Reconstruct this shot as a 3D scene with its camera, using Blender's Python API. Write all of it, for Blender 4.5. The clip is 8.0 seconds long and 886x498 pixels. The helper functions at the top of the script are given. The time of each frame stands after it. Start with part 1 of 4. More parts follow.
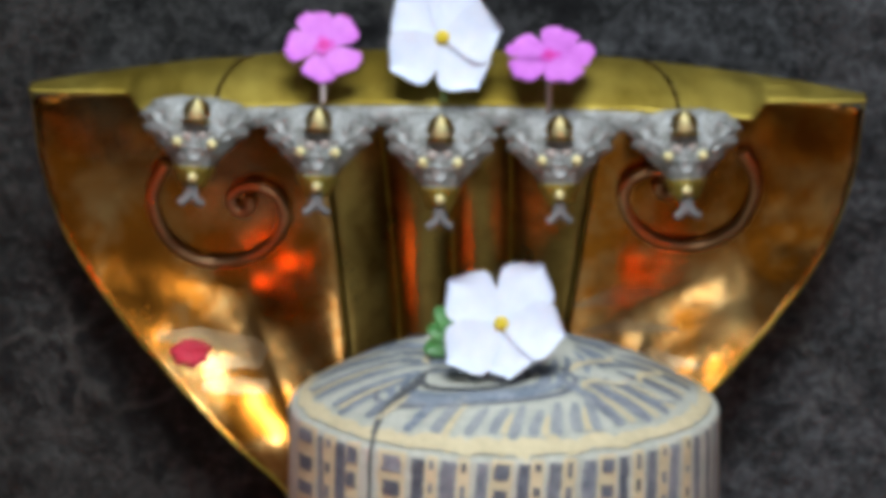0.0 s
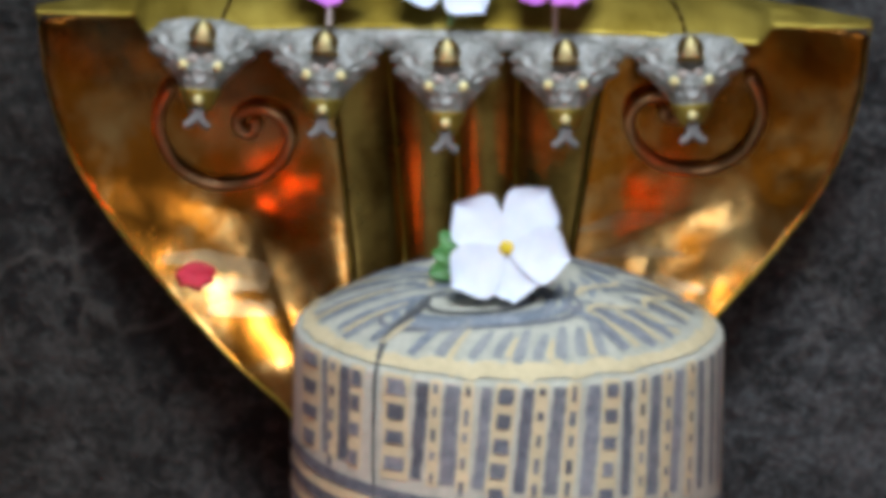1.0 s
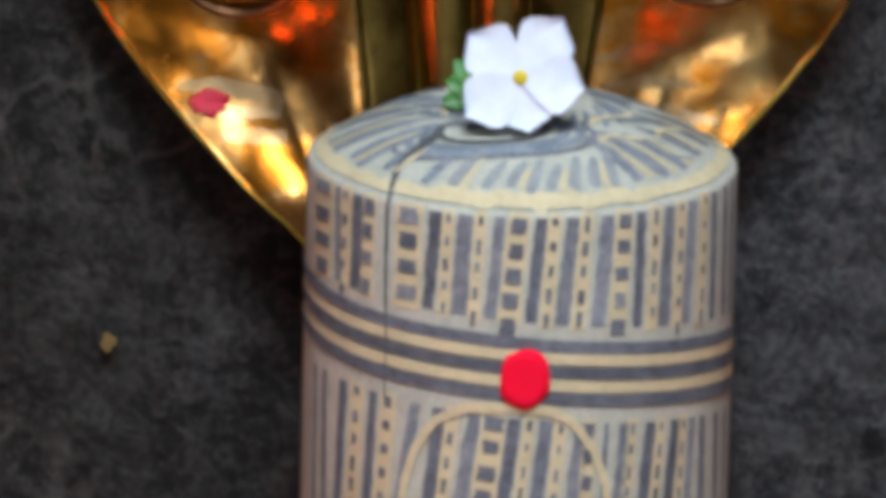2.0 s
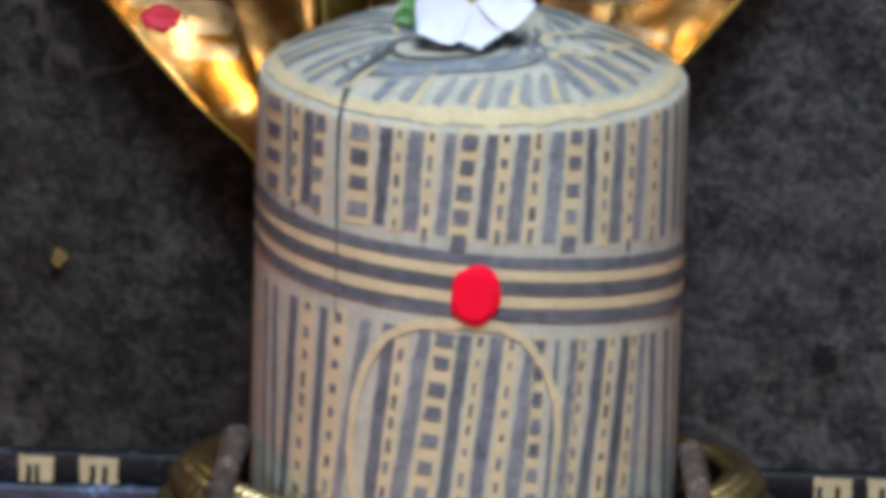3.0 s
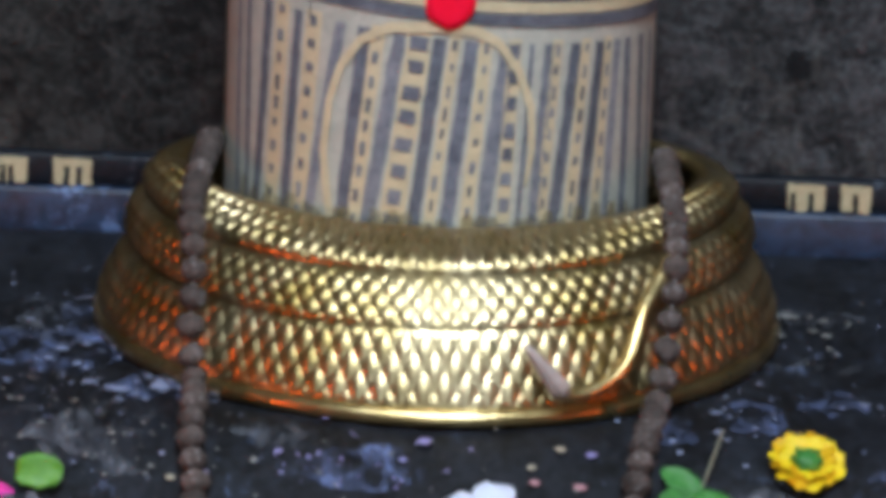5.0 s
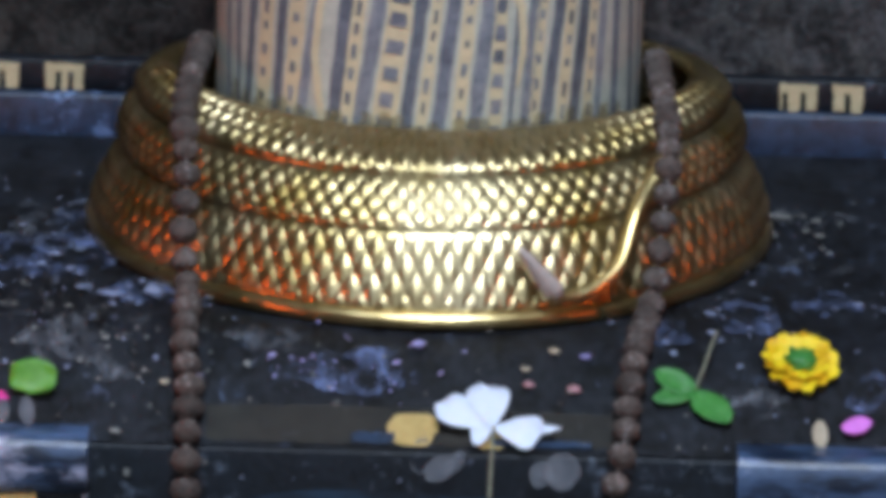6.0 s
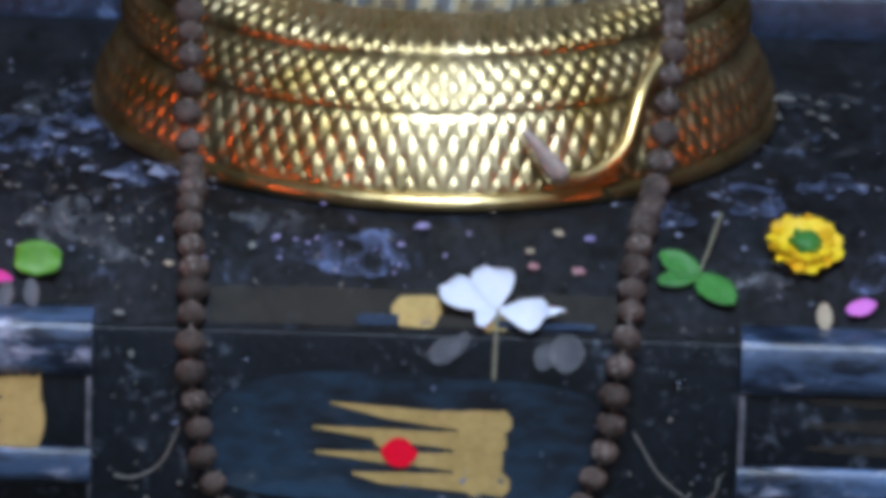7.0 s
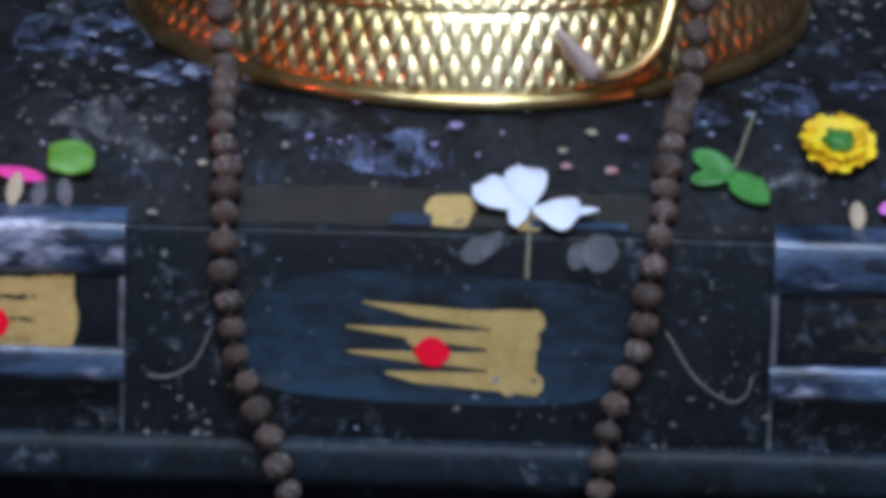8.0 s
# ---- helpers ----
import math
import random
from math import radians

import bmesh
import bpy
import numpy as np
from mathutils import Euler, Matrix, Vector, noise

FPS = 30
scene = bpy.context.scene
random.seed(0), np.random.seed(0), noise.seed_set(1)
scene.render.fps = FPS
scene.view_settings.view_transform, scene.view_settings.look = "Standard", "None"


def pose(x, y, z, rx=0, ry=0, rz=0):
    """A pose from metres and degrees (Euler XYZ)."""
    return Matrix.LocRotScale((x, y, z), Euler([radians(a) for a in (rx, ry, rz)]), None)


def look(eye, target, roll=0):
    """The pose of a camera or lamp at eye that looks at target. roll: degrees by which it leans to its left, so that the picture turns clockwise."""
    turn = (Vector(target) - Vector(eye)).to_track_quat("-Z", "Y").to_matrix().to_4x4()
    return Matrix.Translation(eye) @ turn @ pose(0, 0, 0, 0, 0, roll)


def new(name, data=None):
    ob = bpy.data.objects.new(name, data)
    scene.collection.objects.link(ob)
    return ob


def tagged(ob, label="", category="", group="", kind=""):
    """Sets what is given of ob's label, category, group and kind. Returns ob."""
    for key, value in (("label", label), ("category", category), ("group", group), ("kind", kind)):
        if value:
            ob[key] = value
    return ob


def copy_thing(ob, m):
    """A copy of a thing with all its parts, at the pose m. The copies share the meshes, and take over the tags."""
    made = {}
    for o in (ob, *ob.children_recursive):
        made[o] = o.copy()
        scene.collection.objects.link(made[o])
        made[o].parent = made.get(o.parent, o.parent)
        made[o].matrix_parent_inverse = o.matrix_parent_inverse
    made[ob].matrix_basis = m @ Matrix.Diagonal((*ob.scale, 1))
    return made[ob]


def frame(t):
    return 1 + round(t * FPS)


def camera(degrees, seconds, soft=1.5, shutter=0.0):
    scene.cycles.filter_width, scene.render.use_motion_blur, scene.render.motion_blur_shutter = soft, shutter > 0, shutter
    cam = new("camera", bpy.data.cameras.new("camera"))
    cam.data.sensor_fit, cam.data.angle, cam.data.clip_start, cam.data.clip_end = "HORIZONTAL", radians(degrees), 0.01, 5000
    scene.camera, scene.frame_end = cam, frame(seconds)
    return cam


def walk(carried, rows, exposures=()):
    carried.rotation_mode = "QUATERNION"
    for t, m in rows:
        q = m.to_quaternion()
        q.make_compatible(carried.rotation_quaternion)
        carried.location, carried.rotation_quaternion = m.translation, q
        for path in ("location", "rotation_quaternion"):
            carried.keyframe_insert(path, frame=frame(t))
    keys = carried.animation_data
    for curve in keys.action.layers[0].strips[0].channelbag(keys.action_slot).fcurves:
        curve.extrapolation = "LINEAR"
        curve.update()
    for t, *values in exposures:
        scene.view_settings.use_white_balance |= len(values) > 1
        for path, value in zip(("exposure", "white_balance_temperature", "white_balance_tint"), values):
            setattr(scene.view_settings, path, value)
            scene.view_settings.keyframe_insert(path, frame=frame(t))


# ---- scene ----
cam = camera(7.476, 8.0, soft=6.5)
EYE = (0.0, -3.06, 0.866)
# seconds, yaw, pitch, roll: the camera stands still and tilts down
ROWS = [
    (0.0, 0.5900, -9.9485, 0.6667),
    (0.5, 0.6212, -10.1339, 0.8703),
    (1.0, 0.6263, -10.5940, 0.9342),
    (1.5, 0.7089, -11.2862, 1.0537),
    (2.0, 0.7115, -12.0396, 1.3551),
    (2.2, 0.6454, -12.2546, 1.2317),
    (3.3, 0.1866, -12.9663, 1.6466),
    (3.5, 0.2247, -13.1943, 1.6621),
    (4.0, 0.2923, -13.9302, 1.8681),
    (4.5, 0.1233, -14.5871, 2.0670),
    (4.7, 0.0456, -14.8756, 2.1250),
    (5.8, -0.2041, -15.8918, 1.7300),
    (6.0, -0.1268, -16.0563, 1.6614),
    (6.5, -0.1191, -16.4808, 1.7227),
    (7.0, -0.1168, -17.0536, 1.6952),
    (7.5, 0.0738, -17.5702, 1.5379),
    (8.0, 0.1507, -17.9113, 1.5679),
]
walk(cam, [(t, pose(*EYE, 90 + pitch, 0, yaw) @ pose(0, 0, 0, 0, 0, roll)) for t, yaw, pitch, roll in ROWS],
     [(0, 0, 6500, 10), (2, 0, 6350, 10), (4, -0.03, 6200, 10), (6, -0.16, 5800, 10), (8, -0.21, 5600, 10)])

# ---- light ----
world = bpy.data.worlds.new("world")
scene.world = world
world.use_nodes = True
sky = world.node_tree.nodes.new("ShaderNodeTexSky")
sky.sky_type, sky.sun_disc = "NISHITA", False
sky.sun_elevation, sky.sun_rotation = radians(50), radians(180)
bg = world.node_tree.nodes["Background"]
bg.inputs["Strength"].default_value = 0.1
world.node_tree.links.new(sky.outputs[0], bg.inputs[0])


def area(name, place, target, sx, sy, watts, colour):
    data = bpy.data.lights.new(name, "AREA")
    data.shape, data.size, data.size_y, data.energy, data.color = "RECTANGLE", sx, sy, watts, colour
    ob = new(name, data)
    ob.matrix_world = look(place, target)
    return ob


# key out of view, high in front; its skylight is an assumed opening
area("skylight", (0.05, -1.75, 2.48), (0.0, 0, 0.1), 1.1, 0.9, 98, (0.87, 0.94, 1.0))
# unseen fill from the rear, added to lift the wall and brass
area("doorway_light", (0.25, -5.55, 0.9), (0.05, 0, 0.4), 1.4, 2.3, 33, (0.9, 0.95, 1.0))


# ---- materials ----
def nodes_of(name):
    m = bpy.data.materials.new(name)
    m.use_nodes = True
    nt = m.node_tree
    return m, nt, nt.nodes["Principled BSDF"]


def add(nt, kind, **values):
    n = nt.nodes.new(kind)
    for key, v in values.items():
        n.inputs[key].default_value = v
    return n


def noise_tex(nt, scale, detail=5.0, rough=0.6, distort=0.0, stretch=None):
    co = nt.nodes.new("ShaderNodeTexCoord")
    n = add(nt, "ShaderNodeTexNoise", Scale=scale, Detail=detail, Roughness=rough, Distortion=distort)
    if stretch:
        mp = add(nt, "ShaderNodeMapping", Scale=stretch)
        nt.links.new(co.outputs["Object"], mp.inputs[0])
        nt.links.new(mp.outputs[0], n.inputs["Vector"])
    else:
        nt.links.new(co.outputs["Object"], n.inputs["Vector"])
    return n


def ramp(nt, source, *stops):
    r = nt.nodes.new("ShaderNodeValToRGB")
    els = r.color_ramp.elements
    while len(els) < len(stops):
        els.new(0.5)
    for e, (p, c) in zip(els, stops):
        e.position, e.color = p, (*c, 1) if len(c) == 3 else c
    nt.links.new(source, r.inputs[0])
    return r


def mix(nt, fac, a, b, mode="MIX"):
    m = nt.nodes.new("ShaderNodeMix")
    m.data_type, m.blend_type = "RGBA", mode
    for sock, v in ((m.inputs[0], fac), (m.inputs[6], a), (m.inputs[7], b)):
        if hasattr(v, "node"):
            nt.links.new(v, sock)
        elif isinstance(v, tuple):
            sock.default_value = (*v, 1)
        else:
            sock.default_value = v
    return m.outputs[2]


def bump(nt, bsdf, source, strength, distance):
    b = add(nt, "ShaderNodeBump", Strength=strength, Distance=distance)
    nt.links.new(source, b.inputs["Height"])
    old = bsdf.inputs["Normal"].links
    if old:
        nt.links.new(old[0].from_socket, b.inputs["Normal"])
    nt.links.new(b.outputs[0], bsdf.inputs["Normal"])


def speckled(name, dark, light, fine, coarse, rough, relief, spot=None, spot_at=0.68, metal=0.0, coarse_mix=0.5, sheen=0.5, stretch=None, hard=0.0):
    """Two scales of noise in the colour, spots of a third colour, and a fine relief."""
    m, nt, b = nodes_of(name)
    a = ramp(nt, noise_tex(nt, fine, stretch=stretch).outputs[0], (0.35 + hard, dark), (0.68 - hard, light))
    c = ramp(nt, noise_tex(nt, coarse, 4, stretch=stretch).outputs[0], (0.35 + hard, dark), (0.7 - hard, light))
    col = mix(nt, coarse_mix, a.outputs[0], c.outputs[0])
    if spot:
        both = nt.nodes.new("ShaderNodeMath")
        both.operation = "MULTIPLY_ADD"
        nt.links.new(noise_tex(nt, coarse * 3.2, 6, 0.7, 0.3, stretch).outputs[0], both.inputs[0])
        both.inputs[1].default_value = 0.62
        half = nt.nodes.new("ShaderNodeMath")
        half.operation = "MULTIPLY"
        half.inputs[1].default_value = 0.38
        nt.links.new(noise_tex(nt, coarse * 0.42, 3, stretch=stretch).outputs[0], half.inputs[0])
        nt.links.new(half.outputs[0], both.inputs[2])
        s = ramp(nt, both.outputs[0], (spot_at, (0, 0, 0)), (spot_at + 0.1, (1, 1, 1)))
        col = mix(nt, s.outputs[0], col, spot)
    nt.links.new(col, b.inputs["Base Color"])
    b.inputs["Roughness"].default_value = rough
    b.inputs["Metallic"].default_value = metal
    b.inputs["Specular IOR Level"].default_value = sheen
    if relief:
        bump(nt, b, noise_tex(nt, fine, 6).outputs[0], 0.8, relief)
    return m


def metal(name, colour, tarnish, rough, worn=0.35, dent=0.0006, streak=None, amount=1.0):
    m, nt, b = nodes_of(name)
    n = noise_tex(nt, 22, 6, 0.65, 0.3, streak)
    col = ramp(nt, n.outputs[0], (worn, tarnish), (worn + 0.28, colour))
    nt.links.new(col.outputs[0], b.inputs["Base Color"])
    r = ramp(nt, noise_tex(nt, 60, 5).outputs[0], (0.3, (rough,) * 3), (0.75, (rough + rough * 0.5,) * 3))
    nt.links.new(r.outputs[0], b.inputs["Roughness"])
    b.inputs["Metallic"].default_value = amount
    if dent:
        bump(nt, b, noise_tex(nt, 45, 3).outputs[0], 0.6, dent)
    return m


M_WALL = speckled("rough_grey_stone", (0.012, 0.0122, 0.0124), (0.074, 0.075, 0.077), 230, 30, 0.7, 0.003, (0.007, 0.007, 0.008), 0.49, sheen=0.25, hard=0.07)
M_FLOOR = speckled("dark_granite", (0.002, 0.0024, 0.003), (0.020, 0.024, 0.033), 260, 40, 0.55, 0.001, (0.10, 0.13, 0.22), 0.585, sheen=0.25, stretch=(1, 0.5, 1), hard=0.06)
M_BLACK = speckled("black_painted_stone", (0.0015, 0.0026, 0.0042), (0.010, 0.0155, 0.026), 220, 40, 0.5, 0.0008, (0.09, 0.11, 0.15), 0.545, sheen=0.3)
M_BLUE = speckled("blue_painted_stone", (0.003, 0.007, 0.016), (0.024, 0.052, 0.115), 160, 35, 0.45, 0.0006, (0.14, 0.23, 0.44), 0.555)
M_BRASS = metal("polished_brass", (0.58, 0.49, 0.29), (0.32, 0.235, 0.075), 0.31, dent=0.0002)
M_BRASS_DULL = metal("dull_brass", (0.5, 0.4, 0.09), (0.26, 0.19, 0.03), 0.52, 0.4, streak=(1, 0.35, 0.6))
M_COPPER = metal("coppery_brass", (0.68, 0.47, 0.20), (0.40, 0.14, 0.015), 0.19, 0.45, dent=0.0007)
M_TIN = metal("tarnished_silver", (0.37, 0.38, 0.375), (0.17, 0.175, 0.16), 0.5, 0.34, 0.0008, (9, 9, 9), amount=0.5)
M_TONGUE = metal("dull_grey_metal", (0.25, 0.245, 0.25), (0.12, 0.12, 0.12), 0.55, amount=0.5)
M_HORN = metal("yellow_horn", (0.80, 0.72, 0.38), (0.66, 0.56, 0.24), 0.4, dent=0, amount=0.2)
M_CREAM = speckled("sandal_paste", (0.375, 0.385, 0.335), (0.57, 0.572, 0.495), 300, 60, 0.85, 0.0004)
M_SLATE = speckled("ash_grey_paint", (0.1, 0.115, 0.145), (0.28, 0.295, 0.33), 350, 90, 0.8, 0.0003)
# pale tone gives the brass a golden reflection from out of view
M_HALL_FLOOR = speckled("worn_stone_paving", (0.11, 0.095, 0.075), (0.24, 0.21, 0.17), 30, 4, 0.7, 0.002)
M_HALL = speckled("dark_plaster", (0.022, 0.018, 0.015), (0.055, 0.046, 0.039), 30, 4, 0.8, 0.002)
M_BRASS_SMOOTH = metal("smooth_brass", (0.78, 0.64, 0.32), (0.5, 0.36, 0.13), 0.26, dent=0)
M_BRASS_DARK = metal("dark_brass", (0.34, 0.23, 0.065), (0.13, 0.07, 0.015), 0.26)
M_SCROLL = metal("copper_bar", (0.55, 0.33, 0.18), (0.28, 0.14, 0.06), 0.28)
M_TIN_WARM = metal("tarnished_silver_warm", (0.52, 0.44, 0.41), (0.32, 0.26, 0.23), 0.55, amount=0.5)
M_SLATE_DARK = speckled("dark_ash_paint", (0.058, 0.067, 0.09), (0.19, 0.205, 0.245), 350, 90, 0.8, 0.0003)
M_SLATE_BLUE = speckled("blue_ash_paint", (0.1, 0.135, 0.18), (0.3, 0.33, 0.37), 350, 90, 0.8, 0.0003)
M_SLATE_PALE = speckled("faded_ash_paint", (0.2, 0.225, 0.25), (0.38, 0.39, 0.39), 350, 90, 0.8, 0.0003)
M_YELLOW_PASTE = speckled("yellow_sandal_paste", (0.5, 0.43, 0.27), (0.72, 0.62, 0.4), 300, 60, 0.85, 0.0004)
M_YELLOW = speckled("turmeric_paste", (0.42, 0.3, 0.1), (0.62, 0.46, 0.18), 260, 60, 0.85, 0.0005)
M_LETTER = speckled("pale_yellow_paint", (0.4, 0.34, 0.2), (0.6, 0.54, 0.34), 260, 60, 0.8, 0.0003)
M_STAIN = speckled("turmeric_stain", (0.2, 0.14, 0.04), (0.46, 0.34, 0.13), 260, 60, 0.8, 0.0003)
M_STAIN.node_tree.nodes["Principled BSDF"].inputs["Alpha"].default_value = 0.4
M_OCHRE = speckled("ochre_paint", (0.10, 0.07, 0.02), (0.2, 0.135, 0.04), 260, 60, 0.8, 0.0003)
M_BROWN = speckled("brown_wash", (0.016, 0.015, 0.013), (0.05, 0.046, 0.036), 200, 40, 0.7, 0.0003)
M_MOULD = speckled("blue_black_stone", (0.0015, 0.003, 0.005), (0.012, 0.025, 0.045), 200, 30, 0.55, 0.0008, (0.14, 0.17, 0.22), 0.57, sheen=0.3, hard=0.06)
M_NAVY = speckled("dull_blue_paint", (0.002, 0.005, 0.011), (0.019, 0.055, 0.108), 120, 14, 0.5, 0.0004, (0.05, 0.075, 0.11), 0.56, coarse_mix=0.65, stretch=(0.5, 1, 1.2), hard=0.09)
# lavender streaks and spots put a highlight into the rolls' blue paint
M_ROLL = speckled("blue_paint_with_sheen", (0.006, 0.014, 0.034), (0.11, 0.19, 0.37), 150, 26, 0.33, 0.0006, (0.46, 0.50, 0.68), 0.52, coarse_mix=0.6, stretch=(0.35, 1, 1), hard=0.08)
M_ASH = speckled("chalk", (0.04, 0.045, 0.06), (0.20, 0.21, 0.26), 260, 60, 0.85, 0.0003)
M_CRACK = speckled("crack_dark", (0.05, 0.055, 0.065), (0.12, 0.125, 0.13), 300, 60, 0.9, 0)
M_SMEAR = speckled("ash_smear", (0.38, 0.26, 0.13), (0.56, 0.42, 0.25), 200, 40, 0.36, 0.0003, metal=1.0)
M_SMEAR.node_tree.nodes["Principled BSDF"].inputs["Alpha"].default_value = 0.38
M_BROWN.node_tree.nodes["Principled BSDF"].inputs["Alpha"].default_value = 0.7
M_RED = speckled("red_powder", (0.93, 0.004, 0.03), (0.98, 0.008, 0.05), 400, 80, 0.8, 0.0004, sheen=0.1)
M_CRIMSON = speckled("crimson_petal", (0.55, 0.008, 0.035), (0.75, 0.02, 0.07), 300, 60, 0.6, 0.0002)
M_PETAL = speckled("white_petal", (0.64, 0.72, 0.88), (0.76, 0.83, 0.96), 120, 30, 0.6, 0.0002)
M_EYE = speckled("yellow_eye", (0.62, 0.46, 0.01), (0.78, 0.62, 0.02), 500, 90, 0.6, 0.0002)
M_PINK = speckled("mauve_petal", (0.56, 0.14, 0.62), (0.7, 0.23, 0.76), 160, 40, 0.6, 0.0002)
M_THROAT = speckled("deep_pink_petal", (0.62, 0.06, 0.50), (0.72, 0.12, 0.62), 300, 60, 0.6, 0.0002)
M_MAGENTA = speckled("magenta_petal", (0.6, 0.02, 0.3), (0.75, 0.05, 0.42), 300, 60, 0.6, 0.0002)
M_PINK_DULL = speckled("dull_pink_petal", (0.4, 0.2, 0.24), (0.55, 0.32, 0.34), 300, 60, 0.7, 0.0002)
M_VIOLET = speckled("violet_crumb", (0.25, 0.22, 0.5), (0.42, 0.4, 0.68), 300, 60, 0.7, 0.0002)
M_MARIGOLD = speckled("yellow_petal", (0.76, 0.55, 0.0), (0.88, 0.69, 0.01), 200, 60, 0.55, 0.0003)
M_MARIGOLD_DEEP = speckled("deep_yellow_petal", (0.66, 0.39, 0.0), (0.8, 0.5, 0.0), 200, 60, 0.55, 0.0003)
M_LEAF = speckled("green_leaf", (0.035, 0.17, 0.03), (0.07, 0.27, 0.05), 200, 50, 0.45, 0.0003)
M_LEAF_LIGHT = speckled("light_green_leaf", (0.07, 0.24, 0.01), (0.11, 0.33, 0.02), 200, 50, 0.45, 0.0003)
M_STEM = speckled("green_stem", (0.12, 0.2, 0.06), (0.2, 0.28, 0.1), 300, 60, 0.6, 0)
M_STEM_PALE = speckled("pale_stem", (0.15, 0.16, 0.11), (0.26, 0.26, 0.19), 300, 60, 0.6, 0)
M_DRY = speckled("dry_cream_petal", (0.35, 0.31, 0.22), (0.52, 0.47, 0.36), 300, 60, 0.7, 0.0003)
M_WILTED = speckled("wilted_petal", (0.14, 0.16, 0.2), (0.34, 0.37, 0.42), 260, 60, 0.5, 0.0003)
M_WILTED.node_tree.nodes["Principled BSDF"].inputs["Alpha"].default_value = 0.3
M_BEAD = speckled("dry_brown_bead", (0.028, 0.021, 0.018), (0.125, 0.097, 0.085), 420, 120, 0.85, 0.001, (0.30, 0.29, 0.30), 0.56)
def varied(m, low, high):
    """Each piece a little lighter or darker than the next."""
    nt = m.node_tree
    b = nt.nodes["Principled BSDF"]
    source = b.inputs["Base Color"].links[0].from_socket
    tone = ramp(nt, nt.nodes.new("ShaderNodeObjectInfo").outputs["Random"], (0.0, (low,) * 3), (1.0, (high,) * 3))
    nt.links.new(mix(nt, 1.0, source, tone.outputs[0], "MULTIPLY"), b.inputs["Base Color"])


varied(M_BEAD, 0.7, 1.35)
varied(M_SLATE_DARK, 0.8, 1.3)
varied(M_SLATE, 0.85, 1.25)
varied(M_SLATE_BLUE, 0.85, 1.2)
M_STRING = speckled("grey_string", (0.14, 0.13, 0.12), (0.26, 0.25, 0.24), 400, 80, 0.9, 0)


def flame_material():
    m, nt, b = nodes_of("orange_flame")
    b.inputs["Base Color"].default_value = (1.0, 0.2, 0.02, 1)
    b.inputs["Emission Color"].default_value = (1.0, 0.145, 0.008, 1)
    b.inputs["Emission Strength"].default_value = 30.0
    return m


M_FLAME = flame_material()


def left_darkened(m):
    """Darkens the wall's own colour towards its left end, with an uneven border."""
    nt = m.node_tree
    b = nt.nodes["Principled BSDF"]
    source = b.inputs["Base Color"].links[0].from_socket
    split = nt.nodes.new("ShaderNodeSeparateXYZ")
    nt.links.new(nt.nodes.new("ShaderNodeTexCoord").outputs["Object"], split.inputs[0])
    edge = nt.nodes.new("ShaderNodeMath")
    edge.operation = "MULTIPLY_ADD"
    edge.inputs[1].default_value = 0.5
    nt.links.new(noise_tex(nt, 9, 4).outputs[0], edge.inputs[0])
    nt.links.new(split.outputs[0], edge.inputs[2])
    side_tone = ramp(nt, edge.outputs[0], (0.05, (0.62, 0.60, 0.56)), (0.42, (1.12, 1.15, 1.2)))
    nt.links.new(mix(nt, 1.0, source, side_tone.outputs[0], "MULTIPLY"), b.inputs["Base Color"])


left_darkened(M_WALL)


def veined(m, colour, scale):
    """Thin pale mineral veins that come and go over the stone."""
    nt = m.node_tree
    b = nt.nodes["Principled BSDF"]
    source = b.inputs["Base Color"].links[0].from_socket
    co = nt.nodes.new("ShaderNodeTexCoord")
    warp = mix(nt, 0.06, co.outputs["Object"], noise_tex(nt, 14, 4).outputs["Color"])
    cell = add(nt, "ShaderNodeTexVoronoi", Scale=scale)
    cell.feature = "DISTANCE_TO_EDGE"
    nt.links.new(warp, cell.inputs["Vector"])
    line = ramp(nt, cell.outputs["Distance"], (0.0, (1, 1, 1)), (0.09, (0, 0, 0)))
    where = ramp(nt, noise_tex(nt, 6, 4).outputs[0], (0.5, (0, 0, 0)), (0.68, (0.6, 0.6, 0.6)))
    both = mix(nt, 1.0, line.outputs[0], where.outputs[0], "MULTIPLY")
    nt.links.new(mix(nt, both, source, colour), b.inputs["Base Color"])


veined(M_WALL, (0.17, 0.165, 0.15), 24)


# ---- mesh helpers ----
def finish(name, bm, material, smooth=True):
    me = bpy.data.meshes.new(name)
    bmesh.ops.recalc_face_normals(bm, faces=bm.faces)
    bm.to_mesh(me)
    bm.free()
    if smooth:
        me.shade_smooth()
    me.materials.append(material)
    return me


def part(name, bm, material, parent=None, label="", smooth=True):
    ob = new(name, finish(name, bm, material, smooth))
    if parent:
        ob.parent = parent
    return tagged(ob, label)


def slab(x0, x1, y0, y1, z0, z1, bevel=0.0, seg=2):
    bm = bmesh.new()
    bmesh.ops.create_cube(bm, size=1)
    bmesh.ops.scale(bm, vec=(x1 - x0, y1 - y0, z1 - z0), verts=bm.verts)
    bmesh.ops.translate(bm, vec=((x0 + x1) / 2, (y0 + y1) / 2, (z0 + z1) / 2), verts=bm.verts)
    if bevel:
        bmesh.ops.bevel(bm, geom=bm.edges[:], offset=bevel, segments=seg, affect="EDGES", profile=0.5)
    return bm


